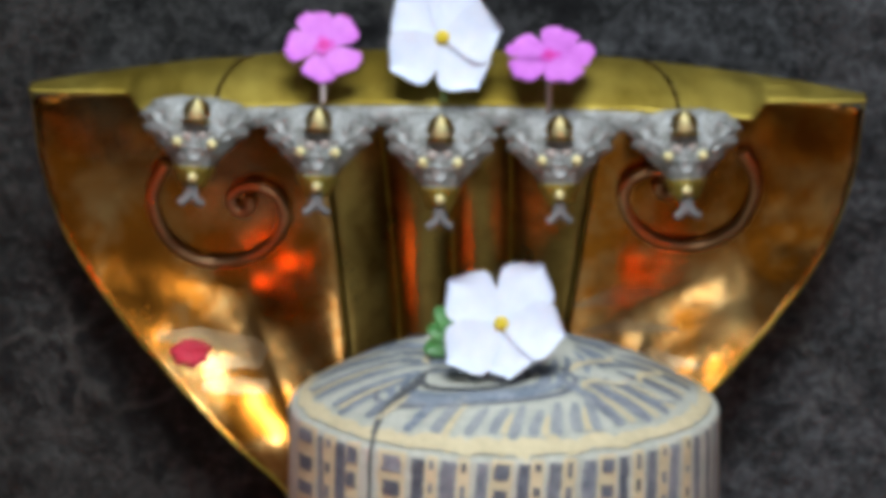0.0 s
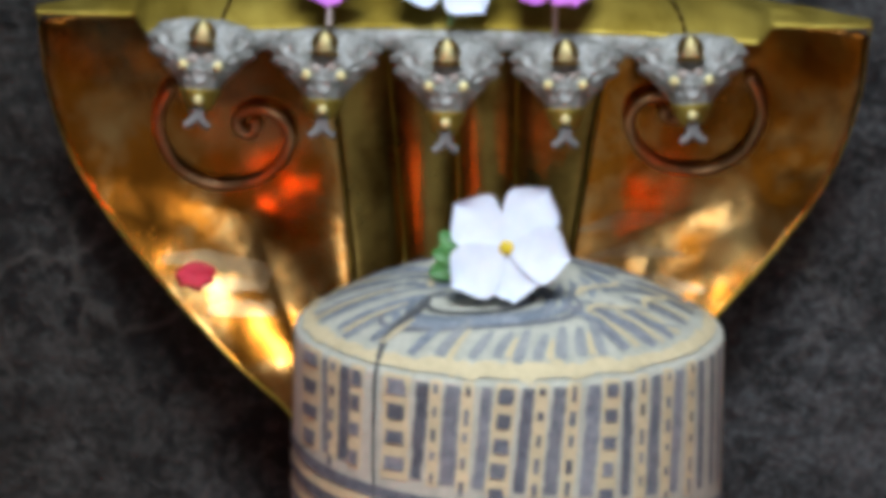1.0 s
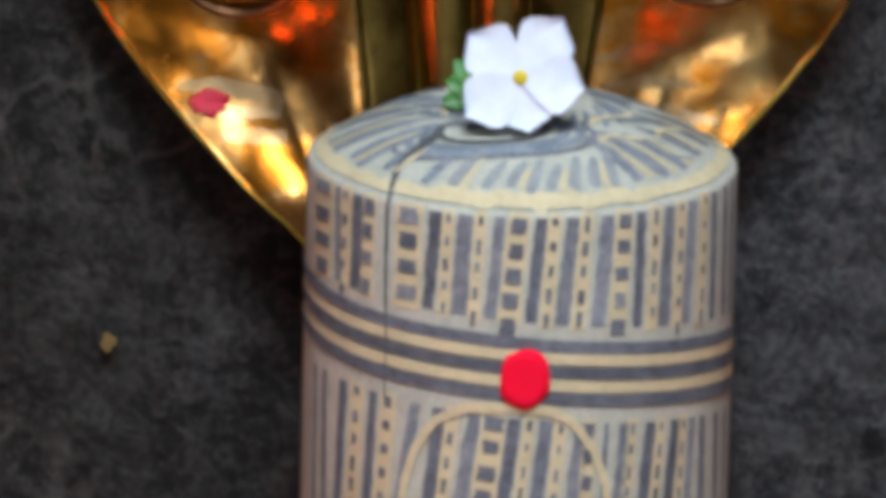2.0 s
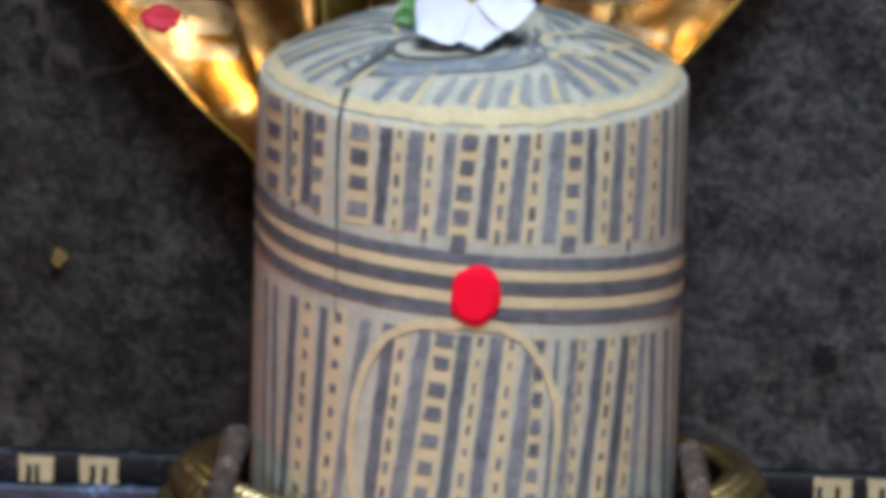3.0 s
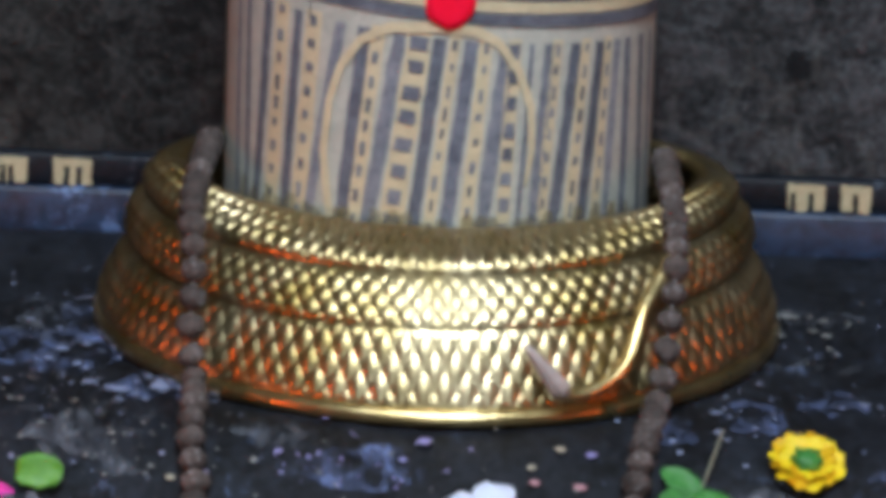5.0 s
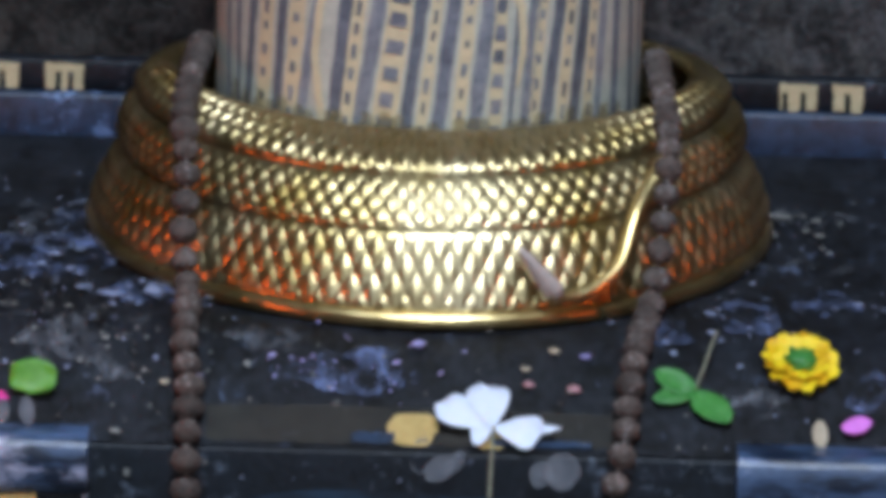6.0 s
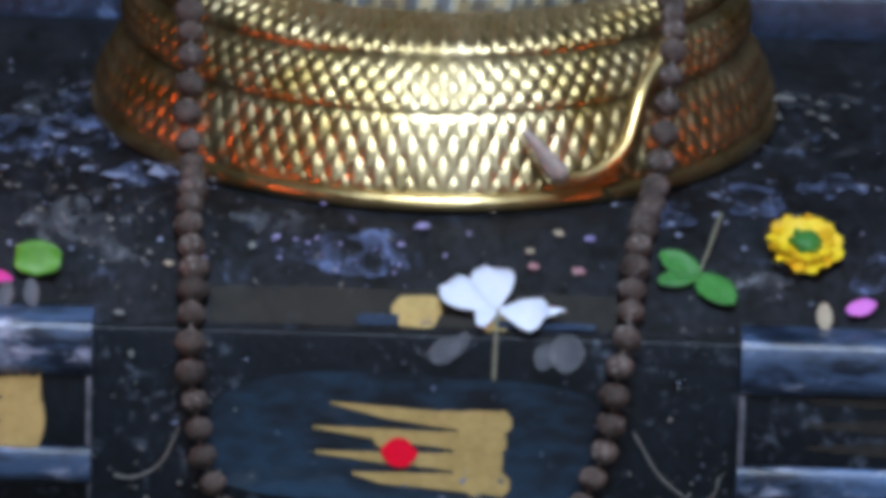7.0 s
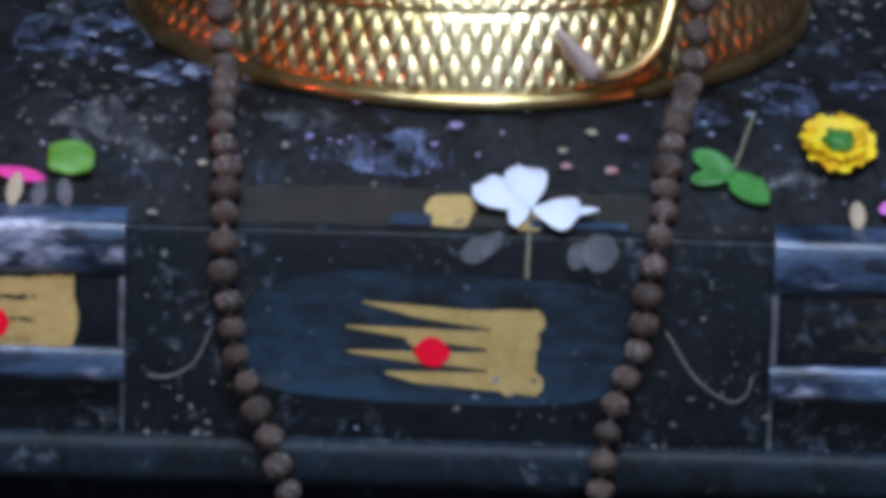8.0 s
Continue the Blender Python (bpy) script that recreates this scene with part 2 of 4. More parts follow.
def loft(rows, closed=False, cap=False):
    """A skin over rows of points of equal number."""
    bm = bmesh.new()
    vs = [[bm.verts.new(p) for p in row] for row in rows]
    for a, b in zip(vs, vs[1:]):
        n = len(a)
        for i in range(n if closed else n - 1):
            j = (i + 1) % n
            bm.faces.new((a[i], a[j], b[j], b[i]))
    if cap:
        bm.faces.new(vs[0])
        bm.faces.new(vs[-1])
    return bm


def thick(ob, t, offset=0):
    m = ob.modifiers.new("thickness", "SOLIDIFY")
    m.thickness, m.offset = t, offset
    return ob


def curve(x, *knots):
    """Smooth interpolation through knots (x, value)."""
    xs = [k[0] for k in knots]
    if x <= xs[0]:
        return knots[0][1]
    for (a, va), (b, vb) in zip(knots, knots[1:]):
        if x <= b:
            return va + (vb - va) * (x - a) / (b - a)
    return knots[-1][1]


# ---- setting ----
def floor_z(y):
    """The platform is level at the wall and falls to its front edge like a worn sill."""
    t = -0.19 - y
    if t <= -0.02:
        return 0.0
    return -0.572 * t if t >= 0.02 else -0.572 * (t + 0.02) ** 2 / 0.08


def rough_sheet(x0, x1, z0, z1, y, n, m, amp, axis="y"):
    rows = []
    for j in range(m + 1):
        row = []
        for i in range(n + 1):
            x, z = x0 + (x1 - x0) * i / n, z0 + (z1 - z0) * j / m
            d = amp * (noise.noise((x * 18, z * 18, 3)) + 0.5 * noise.noise((x * 50, z * 50, 7)) + 0.35 * noise.noise((x * 130, z * 130, 9)))
            row.append((x, y - abs(d), z) if axis == "y" else (x, z, floor_z(z) - abs(d)))
        rows.append(row)
    return loft(rows)


WALL_Y, LEDGE_Y, LEDGE_Z = 0.143, -0.25, -0.0345
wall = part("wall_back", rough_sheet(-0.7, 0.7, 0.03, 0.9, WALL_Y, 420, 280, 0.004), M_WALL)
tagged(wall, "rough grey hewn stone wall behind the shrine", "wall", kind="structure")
floor = part("floor", rough_sheet(-0.7, 0.7, LEDGE_Y + 0.0005, 0.14, 0.0, 420, 150, 0.0006, "z"), M_FLOOR)
tagged(floor, "dark speckled granite platform with bluish stains", "floor", kind="structure")
plinth = part("plinth", slab(-0.7, 0.7, 0.13, 0.2, -0.01, 0.0215, 0.003), M_BLUE)
tagged(plinth, "blue painted stone course at the wall foot", "plinth", kind="structure")
band = part("wall_band", slab(-0.7, 0.7, 0.1335, 0.2, 0.0215, 0.0375, 0.002), M_BLACK)
tagged(band, "black painted band at the wall foot", "wall band", kind="structure")
face = part("ledge_face", slab(-0.7, 0.7, LEDGE_Y, LEDGE_Y + 0.02, -0.14, LEDGE_Z - 0.0004, 0.0025, 3), M_BLACK)
tagged(face, "black stone front face of the platform", "ledge", kind="structure")
mould = part("ledge_moulding", slab(-0.7, 0.7, LEDGE_Y - 0.007, LEDGE_Y + 0.05, -0.1528, -0.1305, 0.007, 4), M_MOULD)
tagged(mould, "rounded bluish black stone moulding below the face", "moulding", kind="structure")
foot = part("platform_foot", slab(-0.7, 0.7, LEDGE_Y + 0.035, LEDGE_Y + 0.38, -0.62, -0.152), M_BLACK)
tagged(foot, "dark stone foot of the platform", "platform foot", kind="structure")

for name, box, words in (("platform_core", (-0.699, 0.699, -0.232, 0.2, -0.155, -0.04), "dark stone core of the platform"), ("platform_bed", (-0.699, 0.699, -0.168, 0.2, -0.04, -0.004), "dark stone bed under the platform top"), ("wall_core", (-0.68, 0.68, 0.16, 0.3, -0.62, 0.85), "dark stone wall behind the shrine")):
    tagged(part(name, slab(*box), M_BLACK, smooth=False), words, "platform" if "platform" in name else "wall", kind="structure")

# unseen hall round the shrine, added to block the sky and be mirrored
for name, box, words in (
    ("hall_floor", (-2.2, 2.2, -5.6, 0.3, -0.72, -0.62), "unseen stone hall floor, pale for the brass to reflect"),
    ("wall_left", (-2.3, -2.2, -5.6, 0.3, -0.72, 2.5), "unseen dark side wall added to enclose the hall"),
    ("wall_right", (2.2, 2.3, -5.6, 0.3, -0.72, 2.5), "unseen dark side wall added to enclose the hall"),
    ("ceiling", (-2.3, 2.3, -5.7, -2.3, 2.5, 2.6), "unseen dark ceiling added to keep the sky out"),
    ("ceiling_front", (-2.3, 2.3, -1.2, 0.3, 2.5, 2.6), "unseen dark ceiling added to keep the sky out"),
    ("ceiling_left", (-2.3, -0.6, -2.3, -1.2, 2.5, 2.6), "unseen dark ceiling beside the overhead light opening"),
    ("ceiling_right", (0.7, 2.3, -2.3, -1.2, 2.5, 2.6), "unseen dark ceiling beside the overhead light opening"),
    ("wall_upper", (-2.2, 2.2, 0.16, 0.3, 0.85, 2.5), "dark stone wall above the shrine"),
    ("wall_beside_left", (-2.2, -0.68, 0.16, 0.3, -0.62, 0.85), "dark stone wall beside the shrine"),
    ("wall_beside_right", (0.68, 2.2, 0.16, 0.3, -0.62, 0.85), "dark stone wall beside the shrine"),
    ("wall_door_left", (-2.2, -0.5, -5.7, -5.6, -0.72, 2.5), "unseen dark end wall beside the rear light opening"),
    ("wall_door_right", (1.0, 2.2, -5.7, -5.6, -0.72, 2.5), "unseen dark end wall beside the rear light opening"),
    ("wall_door_head", (-0.5, 1.0, -5.7, -5.6, 2.2, 2.5), "unseen dark end wall above the rear light opening"),
):
    tagged(part(name, slab(*box), M_HALL_FLOOR if name == "hall_floor" else M_HALL, smooth=False), words, "wall" if "wall" in name else "ceiling" if "ceiling" in name else "floor", kind="structure")

def long_roll(x0, x1, y0, y1, z0, z1, bevel, seg):
    """A bar rounded along its length, with square ends."""
    bm = slab(x0, x1, y0, y1, z0, z1)
    along = [e for e in bm.edges if abs(e.verts[0].co.x - e.verts[1].co.x) > 1e-4]
    bmesh.ops.bevel(bm, geom=along, offset=bevel, segments=seg, affect="EDGES", profile=0.5)
    rims = [e for e in bm.edges if any(len(f.verts) > 4 for f in e.link_faces)]
    bmesh.ops.split_edges(bm, edges=rims)
    return bm


# raised blocks of the front face
for name, x0, x1 in (("face_block", -0.7, -0.1453), ("face_block", 0.1367, 0.7)):
    b = new(name)
    tagged(b, "black stone block with blue painted rolls, proud of the ledge", "stone block", group="blocks of the ledge", kind="structure")
    part("panel", slab(x0, x1, -0.259, -0.235, -0.093, -0.046, 0.001), M_BLACK, b)
    part("top_roll", long_roll(x0, x1, -0.2640, -0.236, -0.0560, -0.0290, 0.0085, 5), M_ROLL, b, "blue painted roll with a lavender highlight in its colour")
    part("bottom_roll", long_roll(x0, x1, -0.2625, -0.235, -0.1045, -0.0880, 0.005, 4), M_ROLL, b, "blue painted roll")
    edge = x1 - 0.0012 if x0 < 0 else x0 + 0.0012
    part("chalk_line", slab(edge - 0.0009, edge + 0.0009, LEDGE_Y - 0.0012, LEDGE_Y + 0.006, -0.1320, -0.1045, 0.0004), M_ASH, b, "pale chalk edge line")
    part("chalk_line", slab(edge - 0.0012, edge + 0.0012, -0.2600, -0.2500, -0.0890, -0.0555, 0.0004), M_ASH, b, "pale chalk edge line")


# ---- thin paint on surfaces ----
def wobble(i, seed, amount):
    return amount * noise.noise((i * 0.9, seed * 3.7, 1.3))


def stroke(path, widths, place, steps=14, across=3, seed=0, ragged=0.0):
    """A painted stroke: path of (u, v) points, widths at its points, laid on a surface by place(u, v)."""
    n = len(path) - 1
    rows = []
    for k in range(steps * n + 1):
        q = k / steps
        i = min(int(q), n - 1)
        f = q - i
        u = path[i][0] + (path[i + 1][0] - path[i][0]) * f
        v = path[i][1] + (path[i + 1][1] - path[i][1]) * f
        du, dv = path[i + 1][0] - path[i][0], path[i + 1][1] - path[i][1]
        ln = math.hypot(du, dv) or 1
        w = (widths[i] + (widths[i + 1] - widths[i]) * f) / 2
        wl, wr = w * (1 + wobble(k, seed, ragged)), w * (1 + wobble(k, seed + 9, ragged))
        rows.append([place(u - dv / ln * (wl - (wl + wr) * c / across), v + du / ln * (wl - (wl + wr) * c / across)) for c in range(across + 1)])
    return loft(rows)


def blot(cu, cv, ru, rv, place, seed=0, ragged=0.18, n=28, square=2.0):
    """A ragged round or squarish patch laid on a surface."""
    rows = []
    for ring_no in range(4):
        f = ring_no / 3
        row = []
        for i in range(n):
            a = 2 * math.pi * i / n
            round_off = (abs(math.cos(a)) ** square + abs(math.sin(a)) ** square) ** (-1 / square)
            r = max(f, 0.02) * round_off * (1 + ragged * noise.noise((math.cos(a) * 1.6, math.sin(a) * 1.6, seed * 5.1)))
            row.append(place(cu + ru * r * math.cos(a), cv + rv * r * math.sin(a)))
        rows.append(row)
    bm = loft(rows, True)
    bm.verts.ensure_lookup_table()
    bm.faces.new(bm.verts[:n])
    return bm


def on_face_at(proud, scale=1.0396):
    """The ledge's front face; u, v in its own measure, from the middle of its top edge."""
    return lambda u, v: (scale * u, LEDGE_Y - proud, scale * v - 0.0343)


def on_floor_at(proud):
    return lambda u, v: (u, v, floor_z(v) + proud)


on_face, on_mark, on_block = on_face_at(0.0006), on_face_at(0.0012), on_face_at(0.0097)


def on_band(u, v):
    return (u, 0.1328, v)


mark = new("painted_mark")
tagged(mark, "dull blue panel with yellow paste stripes and a red dot", "painted mark")
part("panel", blot(-0.008, -0.0475, 0.084, 0.0290, on_face, 4, 0.1, 60, 3.6), M_NAVY, mark, "dull blue painted patch")


for k, (z, left, zl) in enumerate(((-0.0385, -0.040, -0.0315), (-0.0475, -0.047, -0.0425), (-0.0570, -0.046, -0.0535), (-0.0660, -0.030, -0.0625))):
    part("stripe", stroke([(0.0365 - 0.002 * (k % 3), z), (0.0335 - 0.002 * (k % 3), z), (0.005, z + 0.001), (-0.018, (z + zl) / 2), (left, zl)], [0.0045, 0.0108, 0.0070, 0.0050, 0.0008], on_mark, seed=k, ragged=0.1), M_YELLOW, mark)
part("stripe_end", blot(0.0225, -0.0522, 0.0105, 0.0185, on_face_at(0.0015), 12, 0.1, 40), M_YELLOW, mark)
part("paste_patch", blot(-0.0165, -0.0465, 0.0055, 0.004, on_face_at(0.0019), 2), M_YELLOW, mark)
part("red_dot", blot(-0.0105, -0.0528, 0.0073, 0.0066, on_face_at(0.0023), 5), M_RED, mark, "red powder dot")

mark = new("painted_mark")
tagged(mark, "yellow paste stripes smeared on the block of the ledge", "painted mark")
for k, z in enumerate((-0.026, -0.036, -0.0455, -0.0535)):
    part("stripe", stroke([(-0.161 - 0.004 * (k == 3), z), (-0.18, z), (-0.21, z), (-0.25, z + 0.001)], [0.0118, 0.0085, 0.007, 0.003], on_block, seed=k + 20, ragged=0.3), M_YELLOW, mark)
part("stripe_end", blot(-0.169, -0.040, 0.0095, 0.0185, on_face_at(0.0099), 33, 0.12, 40), M_YELLOW, mark)
part("red_dot", blot(-0.194, -0.0425, 0.006, 0.006, on_face_at(0.0103), 7), M_RED, mark, "faded red dot")
mark = new("painted_mark")
tagged(mark, "faint brown paste traces on the block of the ledge", "painted mark")
for k, z in enumerate((-0.022, -0.033, -0.043)):
    part("stripe", stroke([(0.16, z), (0.19, z), (0.24, z)], [0.002, 0.006, 0.007], on_block, seed=k + 40, ragged=0.5), M_BROWN, mark)

mark = new("painted_band")
tagged(mark, "dull brown paint band along the platform edge", "painted band")
part("wash", stroke([(-0.095, -0.2390), (-0.04, -0.2385), (0.02, -0.2385), (0.083, -0.2385)], [0.018, 0.020, 0.019, 0.017], on_floor_at(0.0008), seed=3, ragged=0.1), M_BROWN, mark)
part("paste_block", blot(-0.0050, -0.2408, 0.0106, 0.0080, on_floor_at(0.0013), 8, 0.22, 40, 4.0), M_YELLOW, mark, "dry yellow paste patch")
part("paste_block", blot(0.0290, -0.2432, 0.0072, 0.0058, on_floor_at(0.0013), 18, 0.3, 40, 3.0), M_YELLOW, mark, "dry yellow paste patch")
part("blue_wash", stroke([(-0.031, -0.2455), (-0.0125, -0.2455)], [0.005, 0.006], on_floor_at(0.0015), seed=28, ragged=0.3), M_BLUE, mark, "bluish wash")
part("blue_wash", stroke([(0.031, -0.2465), (0.073, -0.2465)], [0.004, 0.003], on_floor_at(0.0015), seed=29, ragged=0.3), M_BLUE, mark, "bluish wash")

# chalky stains dried on the platform: hazy patches and scattered flecks
def hazy(name, colour, low, high):
    m = speckled(name, tuple(0.6 * c for c in colour), colour, 300, 90, 0.8, 0.0003)
    nt = m.node_tree
    veil = ramp(nt, noise_tex(nt, 75, 7, 0.72, 0.4, (1, 0.6, 1)).outputs[0], (low, (0, 0, 0)), (high, (0.9, 0.9, 0.9)))
    nt.links.new(veil.outputs[0], nt.nodes["Principled BSDF"].inputs["Alpha"])
    return m


M_HAZE = hazy("lavender_chalk", (0.18, 0.24, 0.47), 0.48, 0.66)
M_HAZE_GREY = hazy("grey_chalk", (0.20, 0.22, 0.26), 0.50, 0.70)
M_FLECK = speckled("pale_blue_fleck", (0.13, 0.16, 0.27), (0.36, 0.40, 0.56), 300, 60, 0.8, 0.0003)
M_FLECK_GREY = speckled("pale_grey_fleck", (0.12, 0.12, 0.12), (0.32, 0.32, 0.30), 300, 60, 0.8, 0.0003)
for k, (x, y, rx, ry, m) in enumerate(((-0.170, -0.078, 0.034, 0.040, M_HAZE), (-0.160, -0.020, 0.016, 0.030, M_HAZE), (-0.124, -0.138, 0.020, 0.020, M_HAZE), (-0.185, -0.030, 0.020, 0.030, M_HAZE_GREY), (-0.150, -0.190, 0.040, 0.026, M_HAZE_GREY), (0.172, -0.066, 0.020, 0.016, M_HAZE_GREY), (0.180, 0.015, 0.022, 0.016, M_HAZE_GREY), (0.142, -0.150, 0.016, 0.024, M_HAZE), (0.180, -0.128, 0.016, 0.020, M_HAZE), (-0.030, -0.212, 0.030, 0.012, M_HAZE), (-0.066, -0.194, 0.020, 0.010, M_HAZE_GREY), (0.200, -0.215, 0.020, 0.012, M_HAZE), (0.105, -0.178, 0.014, 0.016, M_HAZE), (0.140, -0.222, 0.020, 0.010, M_HAZE_GREY))):
    tagged(part("chalk_stain", blot(x, y, rx, ry, on_floor_at(0.0006 + 0.0001 * k), 50 + k, 0.5, 40), m), "hazy pale chalk stain dried on the platform", "stain", kind="stuff")


def flecks(x, y, rx, ry, count, size, material, seed, place=None, low=-0.247, words="pale powder flecks scattered on the dark platform"):
    """Scattered flecks of dry powder, joined in one sheet."""
    rng = random.Random(seed)
    verts, faces = [], []
    for _ in range(count):
        cx, cy = rng.gauss(x, rx), min(0.10, max(low, rng.gauss(y, ry)))
        r = size * rng.lognormvariate(-0.4, 0.55)
        n, turn, long = rng.randrange(6, 9), rng.uniform(0, 6.3), rng.uniform(0.8, 1.9)
        start = len(verts)
        for i in range(n):
            a = 2 * math.pi * i / n
            u, v = r * long * math.cos(a) * rng.uniform(0.7, 1.2), r * math.sin(a) * rng.uniform(0.7, 1.2)
            px, py = cx + u * math.cos(turn) - v * math.sin(turn), cy + u * math.sin(turn) + v * math.cos(turn)
            verts.append(place(px, py) if place else (px, py, floor_z(py) + 0.0024))
        verts.append(place(cx, cy) if place else (cx, cy, floor_z(cy) + 0.0029))
        faces += [(start + i, start + (i + 1) % n, start + n) for i in range(n)]
    me = bpy.data.meshes.new("powder_flecks")
    me.from_pydata(verts, [], faces)
    me.materials.append(material)
    tagged(new("powder_flecks", me), words, "powder flecks", kind="stuff")


flecks(-0.160, -0.10, 0.030, 0.07, 130, 0.0010, M_FLECK, 1)
flecks(-0.160, -0.190, 0.035, 0.03, 170, 0.0007, M_FLECK_GREY, 2)
flecks(0.170, -0.10, 0.030, 0.08, 50, 0.0009, M_FLECK, 3)
flecks(0.175, 0.00, 0.024, 0.03, 22, 0.0020, M_FLECK_GREY, 4)
flecks(-0.030, -0.210, 0.026, 0.012, 40, 0.0007, M_VIOLET, 5)
flecks(0.02, -0.212, 0.10, 0.022, 45, 0.0007, M_FLECK_GREY, 6)
flecks(-0.120, -0.140, 0.012, 0.012, 26, 0.0021, M_FLECK, 7)
flecks(0.140, -0.180, 0.02, 0.03, 28, 0.0011, M_FLECK, 8)
for k, (x, z, rx, rz, count, size, m) in enumerate(((0.02, -0.085, 0.10, 0.012, 80, 0.0006, M_FLECK_GREY), (-0.05, -0.03, 0.09, 0.02, 45, 0.0005, M_FLECK), (0.06, -0.06, 0.06, 0.03, 45, 0.0006, M_FLECK), (-0.12, -0.06, 0.02, 0.03, 70, 0.0007, M_FLECK_GREY), (0.118, -0.05, 0.012, 0.03, 60, 0.0006, M_FLECK_GREY))):
    flecks(x, z, rx, rz, count, size, m, 20 + k, on_face_at(0.0016), -0.092, "pale powder flecks scattered on the black ledge face")

# lettering on the wall band that cannot be read: bars of its size
for x0, widths in ((-0.2185, (0.006, 0.004, 0.009)), (-0.189, (0.0075, 0.006, 0.0075)), (0.1685, (0.004, 0.0085, 0.008)), (0.1945, (0.0085, 0.0085))):
    sign = new("painted_lettering")
    tagged(sign, "worn pale yellow lettering on the black band", "lettering", group="letters on the wall band")
    u = x0
    for k, w in enumerate(widths):
        part("bar", stroke([(u + w / 2 - 0.001, 0.0355 - 0.0005 * k), (u + w / 2 - 0.001, 0.0225 - 0.0008 * (k % 2))], [w - 0.0022, w - 0.003], on_band, 8, 2, int(x0 * 900) + k, 0.35), M_LETTER, sign)
        u += w
    part("bar", stroke([(x0, 0.0335), (u - 0.002, 0.0335)], [0.0045, 0.004], lambda p, q: (p, 0.1325, q), 8, 2, 5, 0.3), M_LETTER, sign)
spot = part("paint_spot", blot(-0.2005, 0.1345, 0.0036, 0.0046, lambda u, v: (u, 0.1345, v), 3, 0.5), M_OCHRE)
tagged(spot, "small ochre spot on the stone wall", "paint spot")

# ---- stone pillar ----
CX, RAD, RIM, DOME = -0.0025, 0.0990, 0.2590, 0.0270


def rim_z(a):
    """The worn rim dips a little towards the front."""
    return RIM - 0.0065 * math.cos(a)


def on_pillar(deg, z, proud=0.0004):
    """A place on the pillar: degrees from the front, height."""
    a, r = radians(deg), RAD + proud
    top = rim_z(a)
    if z > top - 0.004:
        z = min(z, top)
        r -= 0.3 * (z - top + 0.004)
    return (CX + r * math.sin(a), -r * math.cos(a), z)


def dome_z(x, y):
    """Height of the rounded top at a place measured from the pillar's axis."""
    r = math.hypot(x, y)
    over = min(0.004, max(0.0, r - RAD + 0.004))
    return RIM + 0.0065 * y / RAD + DOME * (1 - min(1.0, r / (RAD - 0.004)) ** 2.4) - 0.004 + math.sqrt(0.004 ** 2 - over ** 2)


stone = new("stone_pillar")
tagged(stone, "cylindrical stone pillar coated with cream paste and grey lines", "stone pillar")
def pillar_ring(r, height):
    ring = []
    for i in range(160):
        a = 2 * math.pi * i / 160
        ring.append((CX + r * math.sin(a), -r * math.cos(a), height(a, r)))
    return ring


rings = [pillar_ring(RAD, lambda a, r, z=z: z) for z in (0.0, 0.06, 0.12, 0.18, 0.22)]
for k in range(5):
    t = k / 4 * math.pi / 2
    rings.append(pillar_ring(RAD - 0.004 + 0.004 * math.cos(t), lambda a, r, t=t: rim_z(a) - 0.004 + 0.004 * math.sin(t)))
for k in range(1, 20):
    rings.append(pillar_ring((RAD - 0.004) * (1 - k / 19.05), lambda a, r: dome_z(r * math.sin(a), -r * math.cos(a))))
part("body", loft(rings, True, True), M_CREAM, stone)

SIZE = math.pi * RAD / 180   # metres for a degree round the pillar


def place_deg(u, z):
    return on_pillar(u / SIZE, z)


def place_deg_high(u, z):
    return on_pillar(u / SIZE, z, 0.0009)


def painted(kind, top, low, wide, z1, z0, seed, tint):
    """A column of the painted pattern: l a grey line, s a ladder of squares, d a row of small dashes."""
    rng = random.Random(seed)
    if kind == "l":
        bow = rng.uniform(-0.4, 0.4)
        part("grey_line", stroke([(top * SIZE, z1), ((top + low) / 2 * SIZE + bow * 0.001, (z0 + z1) / 2), (low * SIZE, z0)], [wide * SIZE * rng.uniform(0.85, 1), wide * SIZE, wide * SIZE * rng.uniform(0.8, 1.05)], place_deg, 10, 3, seed, 0.3), tint, stone)
        return
    part("paste_line", stroke([(top * SIZE, z1 + 0.002), (low * SIZE, z0 - 0.002)], [wide * SIZE * 1.35, wide * SIZE * 1.35], place_deg, 16, 3, seed, 0.2), M_YELLOW_PASTE, stone)
    z = z1
    step = 0.0118 if kind == "s" else 0.0105
    while z > z0:
        f = (z1 - z) / max(1e-6, z1 - z0)
        c = (top + (low - top) * f) * SIZE
        h = step * (rng.uniform(0.5, 0.66) if kind == "s" else rng.uniform(0.3, 0.7))
        w = wide * SIZE * (rng.uniform(0.85, 1.05) if kind == "s" else rng.uniform(0.4, 0.62))
        part("grey_square" if kind == "s" else "grey_dash", stroke([(c, z), (c + (low - top) * SIZE * h / (z1 - z0), z - h)], [w, w * rng.uniform(0.85, 1.1)], place_deg_high, 4, 2, seed + int(z * 9000), 0.35), M_SLATE_DARK if rng.random() < 0.6 else M_SLATE, stone)
        z -= step * rng.uniform(0.92, 1.1)


